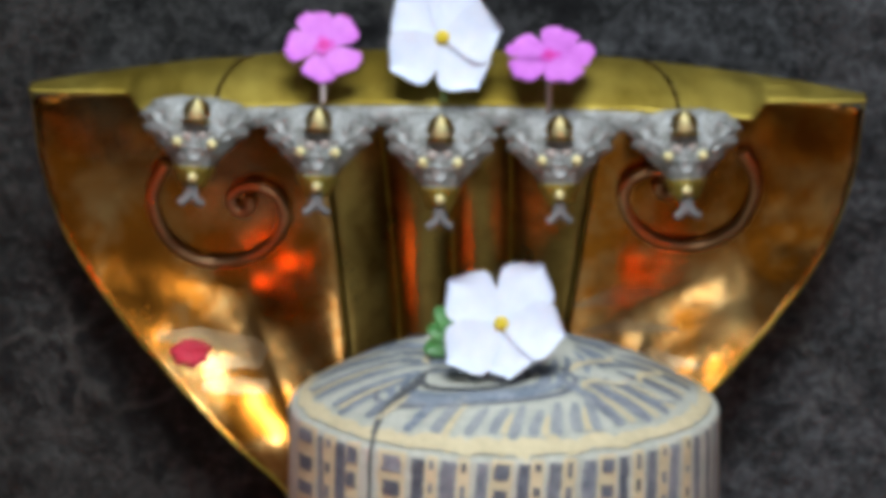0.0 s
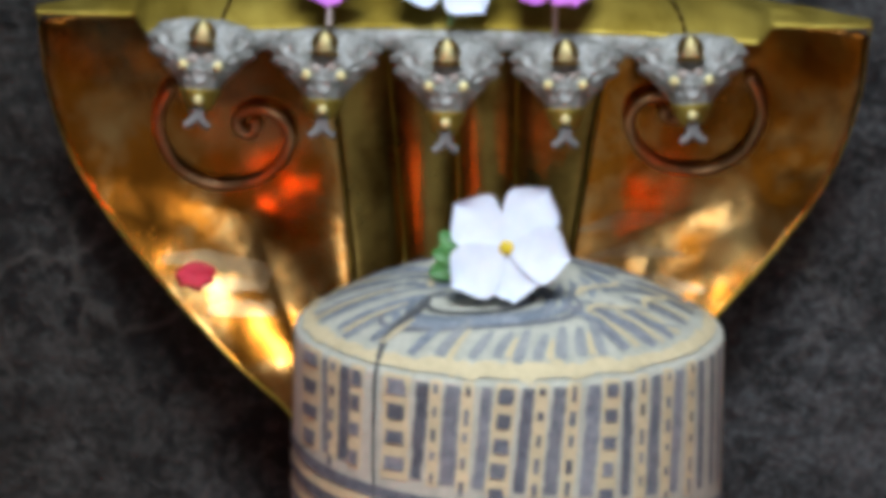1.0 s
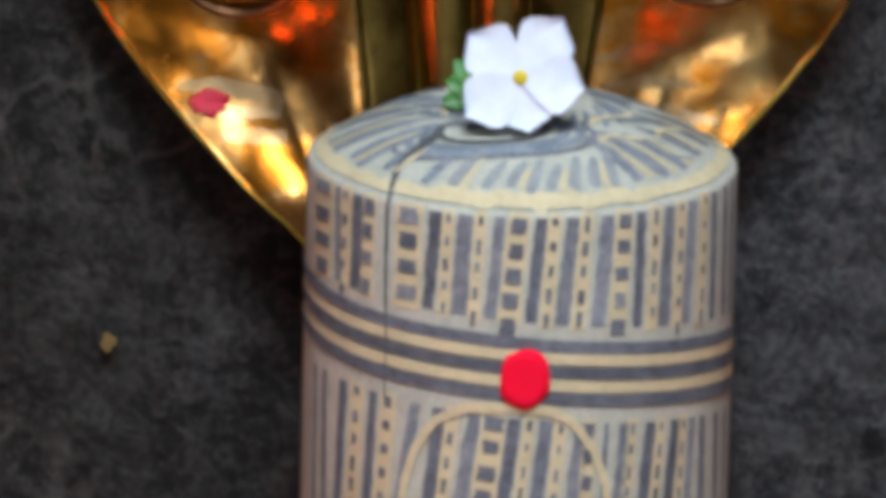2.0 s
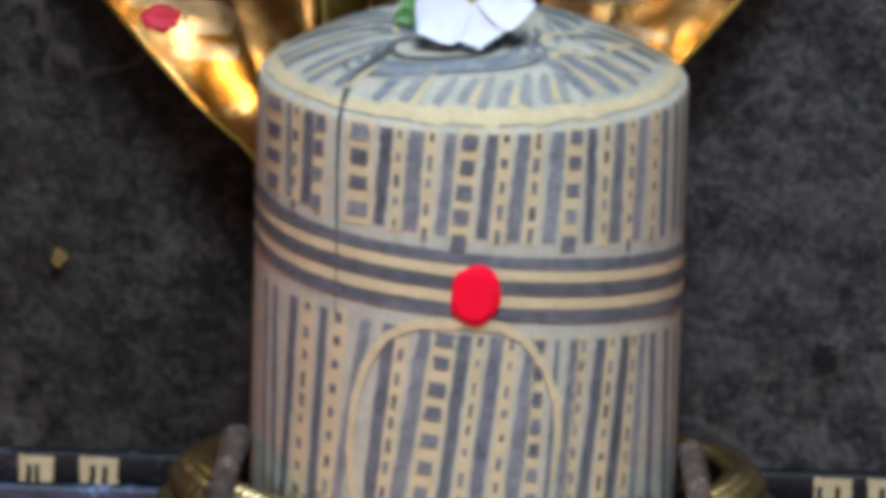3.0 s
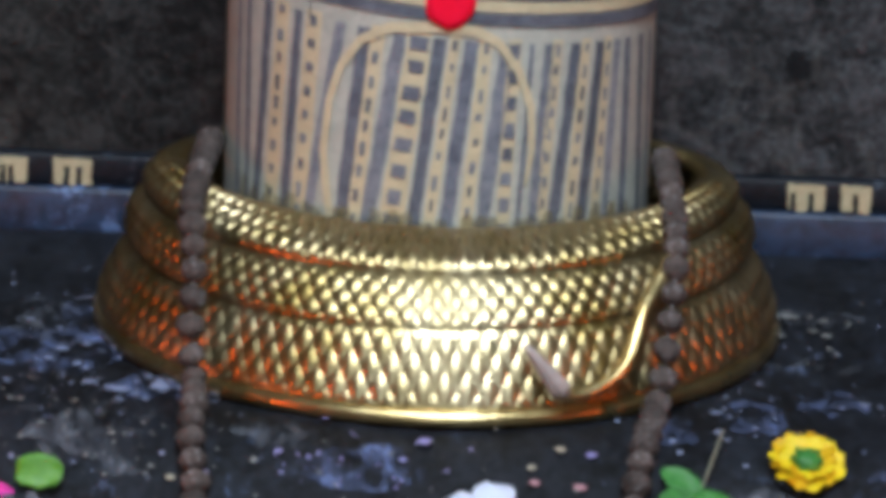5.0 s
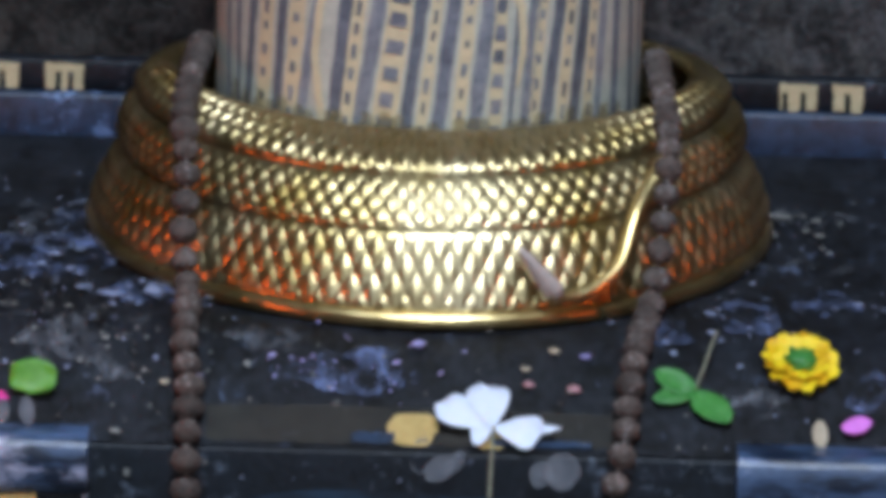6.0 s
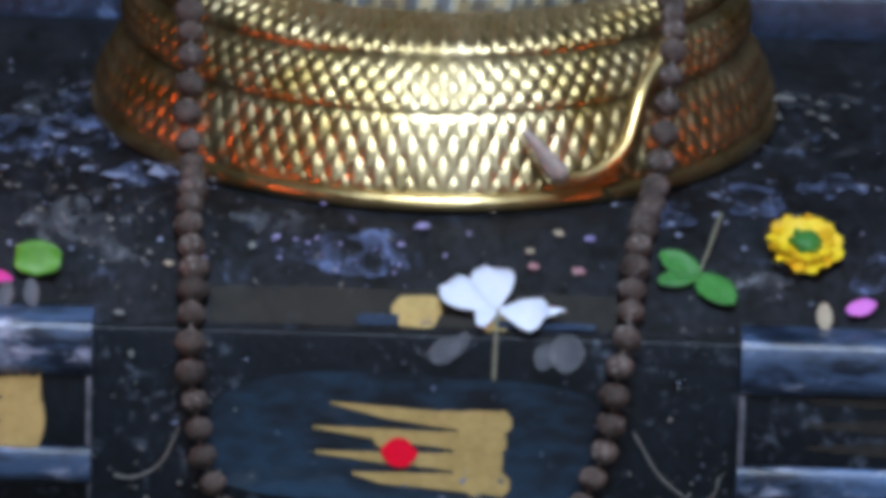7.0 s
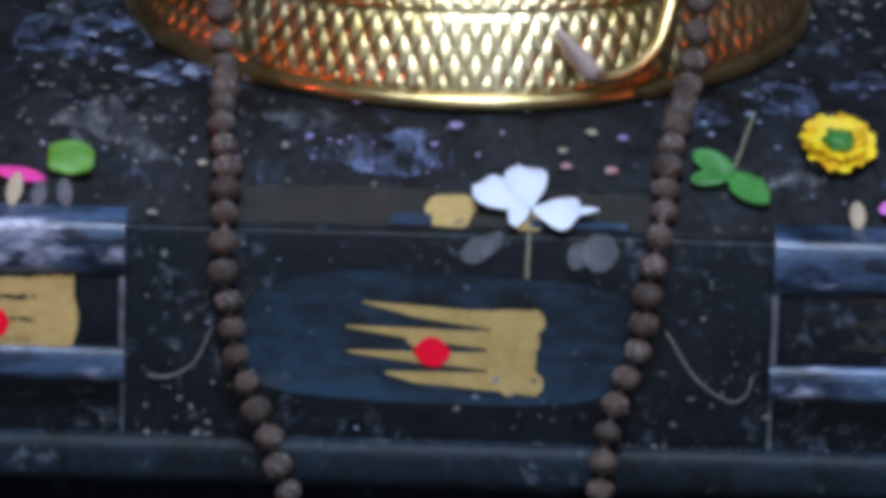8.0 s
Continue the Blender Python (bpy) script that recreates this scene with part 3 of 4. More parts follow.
UPPER_LEFT = [("s", -64.6, -64.8, 8.5), ("l", -56.6, -55.7, 2.6), ("d", -52.4, -53.4, 4.0), ("l", -47.8, -48.3, 4.4), ("s", -43.0, -44.1, 3.6), ("s", -30.2, -30.6, 6.0), ("l", -22.5, -24.2, 3.7), ("d", -18.8, -19.8, 2.4), ("l", -14.2, -15.5, 4.2), ("d", -10.1, -11.7, 2.4), ("l", -5.3, -7.4, 3.0), ("s", -0.2, -2.5, 4.2)]
UPPER_RIGHT = [("l", 5.6, 3.2, 3.2), ("d", 9.1, 7.2, 2.6), ("l", 13.9, 11.4, 3.8), ("d", 17.6, 15.8, 2.8), ("l", 23.2, 21.1, 4.0), ("s", 28.3, 26.7, 3.8), ("l", 33.1, 32.6, 3.1), ("d", 37.7, 37.2, 2.8), ("l", 42.5, 41.2, 3.9), ("d", 46.8, 46.2, 2.8), ("l", 51.4, 49.4, 3.7), ("d", 56.9, 56.1, 3.0), ("l", 61.8, 62.3, 3.2), ("l", 69.0, 70.2, 3.0), ("l", 76.0, 77.0, 3.5)]
LOWER_LEFT = [("l", -68.0, -67.0, 3.0), ("l", -61.9, -60.5, 2.6), ("l", -52.2, -56.5, 3.4), ("d", -46.3, -49.8, 3.8), ("l", -40.5, -44.3, 3.2), ("d", -35.2, -39.6, 3.8), ("l", -26.9, -36.7, 3.3), ("l", -20.2, -26.2, 3.7), ("d", -16.3, -22.7, 2.8), ("l", -10.6, -19.0, 3.9), ("s", -5.3, -12.5, 4.8), ("l", -0.2, -6.4, 3.5), ("d", 3.9, -2.4, 2.2)]
LOWER_RIGHT = [("l", 8.3, 2.1, 3.9), ("d", 12.1, 7.4, 2.6), ("l", 17.9, 11.6, 4.0), ("s", 19.8, 17.6, 2.8), ("l", 24.6, 21.7, 1.4), ("l", 29.6, 26.4, 3.4), ("d", 32.3, 28.1, 2.4), ("l", 38.3, 31.7, 3.8), ("d", 41.7, 37.1, 2.6), ("l", 47.0, 41.1, 3.8), ("d", 50.0, 46.5, 2.4), ("l", 54.0, 51.0, 3.0), ("l", 59.0, 59.3, 3.4), ("l", 67.1, 69.7, 3.2), ("l", 75.0, 77.0, 3.0)]


def tilt_of(deg):
    """The painted bands drop towards the right."""
    return -0.00013 * deg


for k, (kind, top, low, wide) in enumerate(UPPER_LEFT + UPPER_RIGHT):
    painted(kind, top, low, wide, rim_z(radians(top)) - 0.0030, 0.1985 + tilt_of(low) + 0.0035, 100 + k, M_SLATE if k % 3 else M_SLATE_DARK)
for k, (kind, top, low, wide) in enumerate(LOWER_LEFT + LOWER_RIGHT):
    painted(kind, top, low, wide, 0.1575 + tilt_of(top), 0.058, 200 + k, M_SLATE if k % 3 == 0 else M_SLATE_DARK)
for k, z in enumerate((0.1923, 0.1806, 0.1683)):
    part("grey_band", stroke([(d * SIZE, z + tilt_of(d) + 0.0000018 * min(0, d + 30) ** 2) for d in range(-90, 91, 10)], [0.0058] * 19, place_deg_high, 6, 3, 60 + k, 0.16), M_SLATE_DARK, stone)
    if k:
        part("paste_line", stroke([(d * SIZE, z + 0.006 + tilt_of(d)) for d in range(-90, 91, 10)], [0.0052] * 19, lambda u, v: on_pillar(u / SIZE, v, 0.0007), 6, 3, 70 + k, 0.12), M_YELLOW_PASTE, stone)
arch = [(-28.6, 0.070), (-30.9, 0.1005), (-29.6, 0.1246), (-26.5, 0.1411), (-21.0, 0.1545), (-13.4, 0.1615), (-1.4, 0.163), (9.0, 0.1615), (15.1, 0.156), (20.9, 0.1422), (24.5, 0.126), (25.3, 0.1048), (23.7, 0.0892)]
part("arch_line", stroke([(d * SIZE, z) for d, z in arch], [0.004] * 5 + [0.0048] * 3 + [0.004] * 3 + [0.003, 0.0015], lambda u, v: on_pillar(u / SIZE, v, 0.0013), 6, 3, 81, 0.15), M_YELLOW_PASTE, stone, "cream yellow arched paste line")
part("crack", stroke([(-36.6 * SIZE, 0.2540), (-36.9 * SIZE, 0.22), (-36.3 * SIZE, 0.19), (-36.4 * SIZE, 0.16)], [0.0022, 0.0014, 0.0012, 0.0007], lambda u, v: on_pillar(u / SIZE, v, 0.0012), 10, 2, 91, 0.5), M_CRACK, stone, "dark hairline crack")


def place_dome(u, v):
    return (CX + u, v, dome_z(u, v) + 0.0006)


def place_dome_high(u, v):
    return (CX + u, v, dome_z(u, v) + 0.001)


def polar(pts):
    return [(r * math.sin(radians(d)), -r * math.cos(radians(d))) for d, r in pts]


# grey fingers of paint round the dome: broad and curved on one side, short and faded in front, tall framed panels on the other
rng = random.Random(12)
fingers = [(d, 0.0885, 0.046, 15, 0.0066, M_SLATE_BLUE) for d in (-150, -136, -122, -109, -97, -86, -76, -66, -57)]
fingers += [(d, 0.0875, 0.068, 5, 0.0056, M_SLATE_BLUE if d in (-47, -30) else M_SLATE_PALE) for d in (-47, -30, -21, -12, -4, 3, 10, 17, 24, 31)]
fingers += [(d, 0.0870, 0.052, -8, 0.0072, M_SLATE) for d in (40, 50, 61, 74, 88, 103, 120, 138, 156)]
for k, (d, r0, r1, bend, w, tint) in enumerate(fingers):
    d += rng.uniform(-1.2, 1.2)
    r1 += rng.uniform(-0.006, 0.005)
    r0 += rng.uniform(-0.003, 0.002)
    pts = [(d + bend * (q / 4) ** 1.5, r0 + (r1 - r0) * q / 4) for q in range(5)]
    w *= rng.uniform(0.8, 1.1)
    part("grey_finger", stroke(polar(pts), [w * 0.75, w, w * 0.95, w * 0.8, w * 0.4], place_dome, 5, 3, 300 + k, 0.35), tint, stone)
    gap = 4.6 if abs(d) > 34 else 3.6
    if k % 2 or d > 34:
        part("paste_line", stroke(polar([(a + gap, r) for a, r in pts[:4]]), [0.0036, 0.0032, 0.0026, 0.0012], place_dome_high, 5, 2, 380 + k, 0.4), M_YELLOW_PASTE, stone)
for k, (d0, d1, r) in enumerate(((36, 60, 0.060), (66, 92, 0.068), (40, 84, 0.046), (-80, -52, 0.040))):
    part("paste_line", stroke(polar([(d0 + (d1 - d0) * q / 5, r - 0.004 * math.sin(q)) for q in range(6)]), [0.0012, 0.003, 0.003, 0.0026, 0.003, 0.001], place_dome_high, 5, 2, 420 + k, 0.4), M_YELLOW_PASTE, stone)
for k in range(18):
    d = -115 + 230 * k / 17 + rng.uniform(-4, 4)
    part("grey_finger", stroke(polar([(d + 9 * q, 0.050 - 0.006 * q) for q in range(4)]), [0.002, 0.0042, 0.0038, 0.001], place_dome, 5, 2, 340 + k, 0.4), M_SLATE_BLUE, stone)
# the swirl: smudged rings of blue-grey wash
for k, (grow, w, tint) in enumerate(((1.0, 0.0024, M_CRACK), (1.35, 0.0046, M_SLATE_BLUE), (1.62, 0.0040, M_SLATE_BLUE), (1.9, 0.0026, M_SLATE))):
    ring = []
    for d in range(-110, 131, 15):
        a = radians(d)
        ring.append((-0.013 + 0.024 * grow * math.sin(a), -0.044 - 0.0115 * grow * math.cos(a)))
    part("swirl_line", stroke(ring, [w * 0.3] + [w] * (len(ring) - 2) + [w * 0.2], place_dome if k else place_dome_high, 4, 2, 360 + k, 0.3), tint, stone)
for k, (x0, y0, x1, y1) in enumerate(((0.020, -0.050, 0.060, -0.046), (0.026, -0.040, 0.064, -0.030), (0.030, -0.022, 0.062, -0.008), (0.058, -0.040, 0.078, -0.030))):
    part("swirl_line", stroke([(x0, y0), ((x0 + x1) / 2, (y0 + y1) / 2 - 0.004), (x1, y1)], [0.001, 0.0032, 0.0008], place_dome_high, 8, 2, 450 + k, 0.4), M_SLATE_BLUE, stone)
part("rim_line", stroke([(0.0922 * math.sin(radians(d)), -(0.0922 + 0.0012 * math.sin(d * 0.4)) * math.cos(radians(d))) for d in range(-125, 126, 5)], [0.0056 + 0.0034 * math.exp(-((d - 5) / 30) ** 2) + 0.0012 * math.sin(d * 1.7) for d in range(-125, 126, 5)], place_dome_high, 3, 3, 93, 0.7), M_YELLOW_PASTE, stone)
part("crack", stroke([(-0.0588, -0.0780), (-0.058, -0.070), (-0.056, -0.062), (-0.049, -0.053), (-0.0405, -0.045), (-0.036, -0.036), (-0.028, -0.033)], [0.0022, 0.003, 0.0040, 0.0056, 0.0058, 0.003, 0.001], place_dome_high, 8, 2, 92, 0.3), M_CRACK, stone, "dark crack across the paste")

for k in range(26):
    d = -62 + 4.9 * k + rng.uniform(-2, 2)
    part("turmeric_stain", stroke([(d * SIZE, 0.0665), ((d + 0.8) * SIZE, 0.071 + rng.uniform(0, 0.007))], [0.009, 0.004], lambda u, v: on_pillar(u / SIZE, v, 0.0011), 8, 2, 500 + k, 0.6), M_STAIN, stone)

dot = part("red_powder_dot", bmesh.new(), M_RED)
bm = blot(2.1 * SIZE, 0.1758, 0.0114, 0.0138, lambda u, v: on_pillar(u / SIZE, v, 0.0018), 6, 0.11, 64)
dot.data = finish("red_powder_dot", bm, M_RED)
thick(dot, 0.0016)
tagged(dot, "bright red powder dot pressed on the pillar", "red dot")

# ---- coiled serpent base ----
def ring_point(a, r, z):
    """A point of the coil: a from the front, r in parts of the foot's radius."""
    s, c = math.sin(a), math.cos(a)
    deep = 0.172 if c > 0 else 0.118
    return (0.158 * r * s, -0.01 - deep * r * c, z)


base = new("coiled_serpent")
tagged(base, "polished brass coiled serpent collar embossed with pointed scales", "serpent base")
SCALES = 98
for k, (r0, z0, r1, z1, rows_of, swell) in enumerate(((0.990, 0.0075, 0.893, 0.0405, 2.0, 0.005), (0.900, 0.0405, 0.800, 0.0615, 2.0, 0.008), (0.795, 0.0615, 0.560, 0.0700, 2.0, 0.026))):
    rows, steps = [], 44 if k < 2 else 34
    for j in range(steps + 1):
        v = j / steps
        env = min(1.0, 9 * v, 9 * (1 - v))
        arc = math.sin(math.pi * v) ** 0.7
        row = []
        for i in range(1596):
            a = 2 * math.pi * i / 1596
            u = SCALES * a / (2 * math.pi)
            lat = abs(math.sin(math.pi * (u + v * rows_of + 0.5)) * math.sin(math.pi * (u - v * rows_of + 0.5)))
            h = env * 0.0070 * lat ** 0.5 * (1.1 + 1.2 * v if k == 2 else 1.0)
            side = min(1.0, 1 - math.cos(a))
            h *= 1 + (2.2 * side if k < 2 else 0.8 * side)
            wide = (0.0, 0.07 * v, 0.07 + 0.12 * v)[k] * side
            z = z0 + (z1 - z0) * v + (0.16 * h * min(1.0, 1.6 * v) * max(0.0, math.cos(a)) ** 0.5 + 0.006 * arc + 0.003 * v * (1 - math.cos(a)) if k == 2 else 0.0)
            row.append(ring_point(a, r0 + (r1 - r0) * v + wide + (swell + 0.014 * side) * arc * (1.0 if k < 2 else 1 - v) + h, z + 0.0016 * math.sin(a) * (1 - v if k == 2 else 1.0) * min(1.0, z / 0.03)))
        rows.append(row)
    part("coil", loft(rows, True), M_BRASS, base)
bm = loft([[ring_point(2 * math.pi * i / 240, r, z) for i in range(240)] for r, z in ((0.93, 0.0), (1.0, 0.0002), (1.013, 0.002), (1.015, 0.0045), (1.008, 0.007), (0.99, 0.0082), (0.93, 0.0078))], True)
part("foot_rim", bm, M_BRASS_SMOOTH, base, "smooth brass foot rim")


def smooth_path(points, count):
    """Catmull-Rom through points, evenly resampled."""
    pts = [Vector(p) for p in points]
    ext = [2 * pts[0] - pts[1]] + pts + [2 * pts[-1] - pts[-2]]
    fine = []
    for i in range(1, len(ext) - 2):
        p0, p1, p2, p3 = ext[i - 1:i + 3]
        for k in range(20):
            t = k / 20
            fine.append(0.5 * (2 * p1 + (p2 - p0) * t + (2 * p0 - 5 * p1 + 4 * p2 - p3) * t * t + (3 * p1 - p0 - 3 * p2 + p3) * t ** 3))
    fine.append(pts[-1])
    d = [0.0]
    for a, b in zip(fine, fine[1:]):
        d.append(d[-1] + (b - a).length)
    out, j = [], 0
    for k in range(count):
        s = d[-1] * k / (count - 1)
        while j < len(d) - 2 and d[j + 1] < s:
            j += 1
        f = (s - d[j]) / max(1e-9, d[j + 1] - d[j])
        out.append(fine[j].lerp(fine[j + 1], min(1, max(0, f))))
    return out, d[-1]


def tube(points, radius, count=60, sides=12):
    """A round bar along a path; radius is a number or a function of 0..1."""
    path, _ = smooth_path(points, count)
    rows = []
    up = Vector((0, -1, 0.1)).normalized()
    for i, p in enumerate(path):
        d = (path[min(i + 1, count - 1)] - path[max(i - 1, 0)]).normalized()
        n = (up - up.dot(d) * d).normalized()
        b = d.cross(n)
        r = radius(i / (count - 1)) if callable(radius) else radius
        rows.append([p + r * (math.cos(2 * math.pi * k / sides) * n + math.sin(2 * math.pi * k / sides) * b) for k in range(sides)])
    return loft(rows, True, True)


tail = part("tail", tube([(0.1045, -0.121, 0.064), (0.0998, -0.129, 0.0565), (0.0925, -0.142, 0.0456), (0.0895, -0.1495, 0.0358), (0.0852, -0.1585, 0.0252), (0.0752, -0.167, 0.0175), (0.0626, -0.1735, 0.0145), (0.055, -0.176, 0.0165)], lambda q: 0.0042 - 0.0012 * q, 60), M_BRASS_SMOOTH, base, "smooth tapering brass tail")
rows = []
for j in range(9):
    q = j / 8
    w = (0.0009 + 0.0046 * (1 - q) ** 0.8) * min(1.0, 0.45 + 4 * q)
    c = Vector((0.0585, -0.1775, 0.0155)).lerp(Vector((0.040, -0.1735, 0.037)), q)
    side = Vector((0.75, 0.0, 0.62)).normalized()
    rows.append([tuple(c + side * w * (i / 6 - 0.5) * 2 + Vector((0, -0.0012 * (1 - abs(i / 3 - 1)), 0))) for i in range(7)])
thick(part("tail_fin", loft(rows), M_TIN_WARM, tail, "flat pale leaf-shaped tail tip"), 0.0012)

# ---- bead garland ----
garland = new("bead_garland")
tagged(garland, "string of dry brown rudraksha beads hanging over the ledge", "garland")


def bead_mesh(seed):
    bm = bmesh.new()
    bmesh.ops.create_icosphere(bm, subdivisions=3, radius=0.0066)
    for v in bm.verts:
        n = v.co.normalized()
        lobes = abs(math.sin(2.5 * math.atan2(n.y, n.x) + seed))
        k = 1 + 0.10 * noise.noise(n * 5.5 + Vector((seed * 7, 0, 0))) + 0.10 * noise.noise(n * 11 + Vector((seed, 5, 0))) - 0.07 * (1 - lobes) ** 3
        v.co *= k
        v.co.z *= 0.86
    return finish("bead", bm, M_BEAD)


BEADS = [bead_mesh(s) for s in range(5)]
left = [(-0.1073, -0.0195, 0.0862), (-0.1100, -0.0516, 0.0825), (-0.1125, -0.0910, 0.0752), (-0.1105, -0.1170, 0.0650), (-0.1090, -0.1335, 0.0500), (-0.1100, -0.1455, 0.0285), (-0.1078, -0.1495, 0.0130), (-0.1058, -0.1819, 0.0062), (-0.1068, -0.2010, 0.0005), (-0.1029, -0.2276, -0.0147), (-0.1028, -0.2455, -0.0249), (-0.1027, -0.2565, -0.0364), (-0.1029, -0.2590, -0.0470), (-0.1013, -0.2590, -0.0624), (-0.0986, -0.2590, -0.0753), (-0.0972, -0.2590, -0.0888), (-0.0919, -0.2590, -0.1025), (-0.0868, -0.2605, -0.1154), (-0.0806, -0.2650, -0.1268), (-0.0780, -0.2660, -0.1374), (-0.0728, -0.2660, -0.1492), (-0.0520, -0.2640, -0.1902), (-0.0208, -0.2630, -0.2193)]
right = [(0.0312, -0.2630, -0.2162), (0.0572, -0.2640, -0.1798), (0.0647, -0.2660, -0.1424), (0.0655, -0.2650, -0.1292), (0.0678, -0.2610, -0.1147), (0.0723, -0.2590, -0.1015), (0.0767, -0.2590, -0.0884), (0.0800, -0.2590, -0.0778), (0.0820, -0.2590, -0.0635), (0.0828, -0.2590, -0.0492), (0.0858, -0.2565, -0.0364), (0.0883, -0.2455, -0.0249), (0.0886, -0.2358, -0.0194), (0.0925, -0.2062, -0.0024), (0.0985, -0.1680, 0.0062), (0.1015, -0.1545, 0.0130), (0.1035, -0.1500, 0.0339), (0.1055, -0.1370, 0.0530), (0.1068, -0.1190, 0.0680), (0.1055, -0.0740, 0.0790), (0.1027, -0.0271, 0.0862)]
path, length = smooth_path(left + [(0.006, -0.263, -0.226)] + right, 400)
count = int(length / 0.0129)
path, length = smooth_path([tuple(p) for p in path[::4]] + [tuple(path[-1])], count)
rng = random.Random(5)
for i, p in enumerate(path):
    d = (path[min(i + 1, count - 1)] - path[max(i - 1, 0)]).normalized()
    b = new("bead", BEADS[rng.randrange(5)])
    b.parent = garland
    b.matrix_basis = Matrix.Translation(p) @ d.to_track_quat("Z", "Y").to_matrix().to_4x4() @ pose(0, 0, 0, rng.uniform(-14, 14), rng.uniform(-14, 14), rng.uniform(0, 360)) @ Matrix.Scale(rng.uniform(0.9, 1.06), 4)
part("string", tube([tuple(p) for p in path], 0.0008, 260, 6), M_STRING, garland)

# loose threads on the ledge face
for pts in ([(-0.1033, -0.0445), (-0.1102, -0.0598), (-0.1209, -0.0672), (-0.1304, -0.0667)], [(0.0878, -0.0414), (0.1004, -0.0611), (0.1151, -0.0715), (0.1225, -0.068), (0.1245, -0.0604)]):
    t = part("thread", tube([on_face(x, z) for x, z in pts], 0.00055, 40, 6), M_STRING)
    tagged(t, "thin pale cotton thread stuck on the ledge face", "thread", group="threads on the ledge")

# ---- serpent hood ----
HX = -0.031


def half_width(z):
    return curve(z, (0.08, 0.03), (0.15, 0.045), (0.199, 0.076), (0.222, 0.103), (0.245, 0.127), (0.27, 0.150), (0.295, 0.1695), (0.315, 0.181), (0.335, 0.188), (0.355, 0.1925), (0.39, 0.195), (0.42, 0.195))


def top_edge(u):
    return 0.391 + 0.018 * (1 - u * u)


def wing_y(z):
    """The side plates belly forward towards their lower tips."""
    return -0.15 * (0.288 - max(z, 0.22)) if z < 0.288 else 0.0


def hood_y(u, z):
    y = 0.128 - (3.2 if z > 0.291 else 2.6) * (z - 0.291) ** 2 if z > 0.215 else 0.128 - 2.6 * 0.005776 - 0.02 * (0.215 - z)
    return y - 0.016 * u * u


def inner_roll(f):
    """The plates swell forward where they meet the flutes."""
    return -0.016 * math.exp(-(f / 0.35) ** 2)


def plate_dent(x, z):
    return 0.0015 * noise.noise((x * 22, z * 22, 2)) + 0.0007 * noise.noise((x * 48, z * 48, 4)) + 0.00022 * noise.noise((x * 110, z * 110, 6))


hood = new("serpent_hood")
tagged(hood, "brass and copper many-headed serpent hood standing behind the pillar", "serpent hood")


def flute_edge(k, z):
    """x of the five seams between the central flutes."""
    low = (-0.0785, -0.0530, -0.0268, -0.0003, 0.0265)[k]
    high = (-0.0900, -0.0625, -0.0300, -0.0010, 0.0410)[k]
    q = (z - 0.27) / 0.095
    return low + (high - low) * (q if q > 0 else 0.5 * q)


# two wide side plates that end at the flutes, one behind them
for side in (-1, 1):
    rows = []
    for j in range(81):
        q = j / 80
        row = []
        for i in range(41):
            f = i / 40
            z_ = 0.10 + (0.40 - 0.10) * q
            inner = flute_edge(0 if side < 0 else 4, z_)
            outer = HX + side * half_width(z_)
            x = inner + (outer - inner) * f
            u = (x - HX) / 0.195
            z = min(z_, top_edge(max(-1, min(1, u))) - 0.008 * min(1.0, max(0.0, f - 0.25) / 0.15))
            u_ = (x - HX) / max(0.03, half_width(z))
            dent = plate_dent(x, z) + wing_y(z) * min(1.0, f / 0.4) ** 2
            lift = inner_roll(f) - 4 * max(0.0, min(z, 0.391) - 0.36) ** 2 * min(1.0, max(0.0, f - 0.3) / 0.3)
            row.append((x, hood_y(u_, z) + dent + lift, z))
        rows.append(row)
    thick(part("side_plate", loft(rows), M_COPPER, hood, "hammered coppery brass sheet"), 0.0016)
    edge = []
    for j in range(30):
        z = 0.12 + (0.385 - 0.12) * j / 29
        edge.append((HX + side * half_width(z), hood_y(1, z) + wing_y(z), z))
    part("rolled_edge", tube(edge, 0.0009, 90, 8), M_BRASS_DULL, hood)

for k in range(4):
    rows = []
    for j in range(50):
        z = 0.004 + (0.398 - 0.004) * j / 49
        a, b = flute_edge(k, z), flute_edge(k + 1, z)
        row = []
        for i in range(17):
            f = i / 16
            s = math.sin(math.pi * f) ** 0.6
            row.append((a + (b - a) * f, hood_y(0, max(z, 0.22)) - 0.001 - 0.0075 * s - 0.013 * ((1 - f) ** 2 if k == 0 else f * f if k == 3 else 0.0) - 0.0006 * noise.noise((k * 3 + f * 3, z * 60, 1)), z))
        rows.append(row)
    part("flute", loft(rows), M_BRASS_DARK, hood, "dark tarnished brass neck flute")
for k in range(5):
    part("seam", tube([(flute_edge(k, z), hood_y(0, max(z, 0.22)) - (0.0172 if k in (0, 4) else 0.0015), z) for z in (0.2, 0.24, 0.28, 0.32, 0.36, 0.39)], 0.0007, 40, 6), M_BRASS_DULL, hood)


def roof_front(u):
    """Depth and height of the canopy's front edge: it steps back near both ends."""
    q = min(1.0, max(0.0, (abs(u) - 0.725) / 0.04))
    q = q * q * (3 - 2 * q)
    return 0.046 + 0.016 * q, (0.3835 + 0.0045 * (1 - min(1.0, (u / 0.745) ** 2))) * (1 - q) + (0.3895 + 0.004 * max(0.0, abs(u) - 0.745)) * q


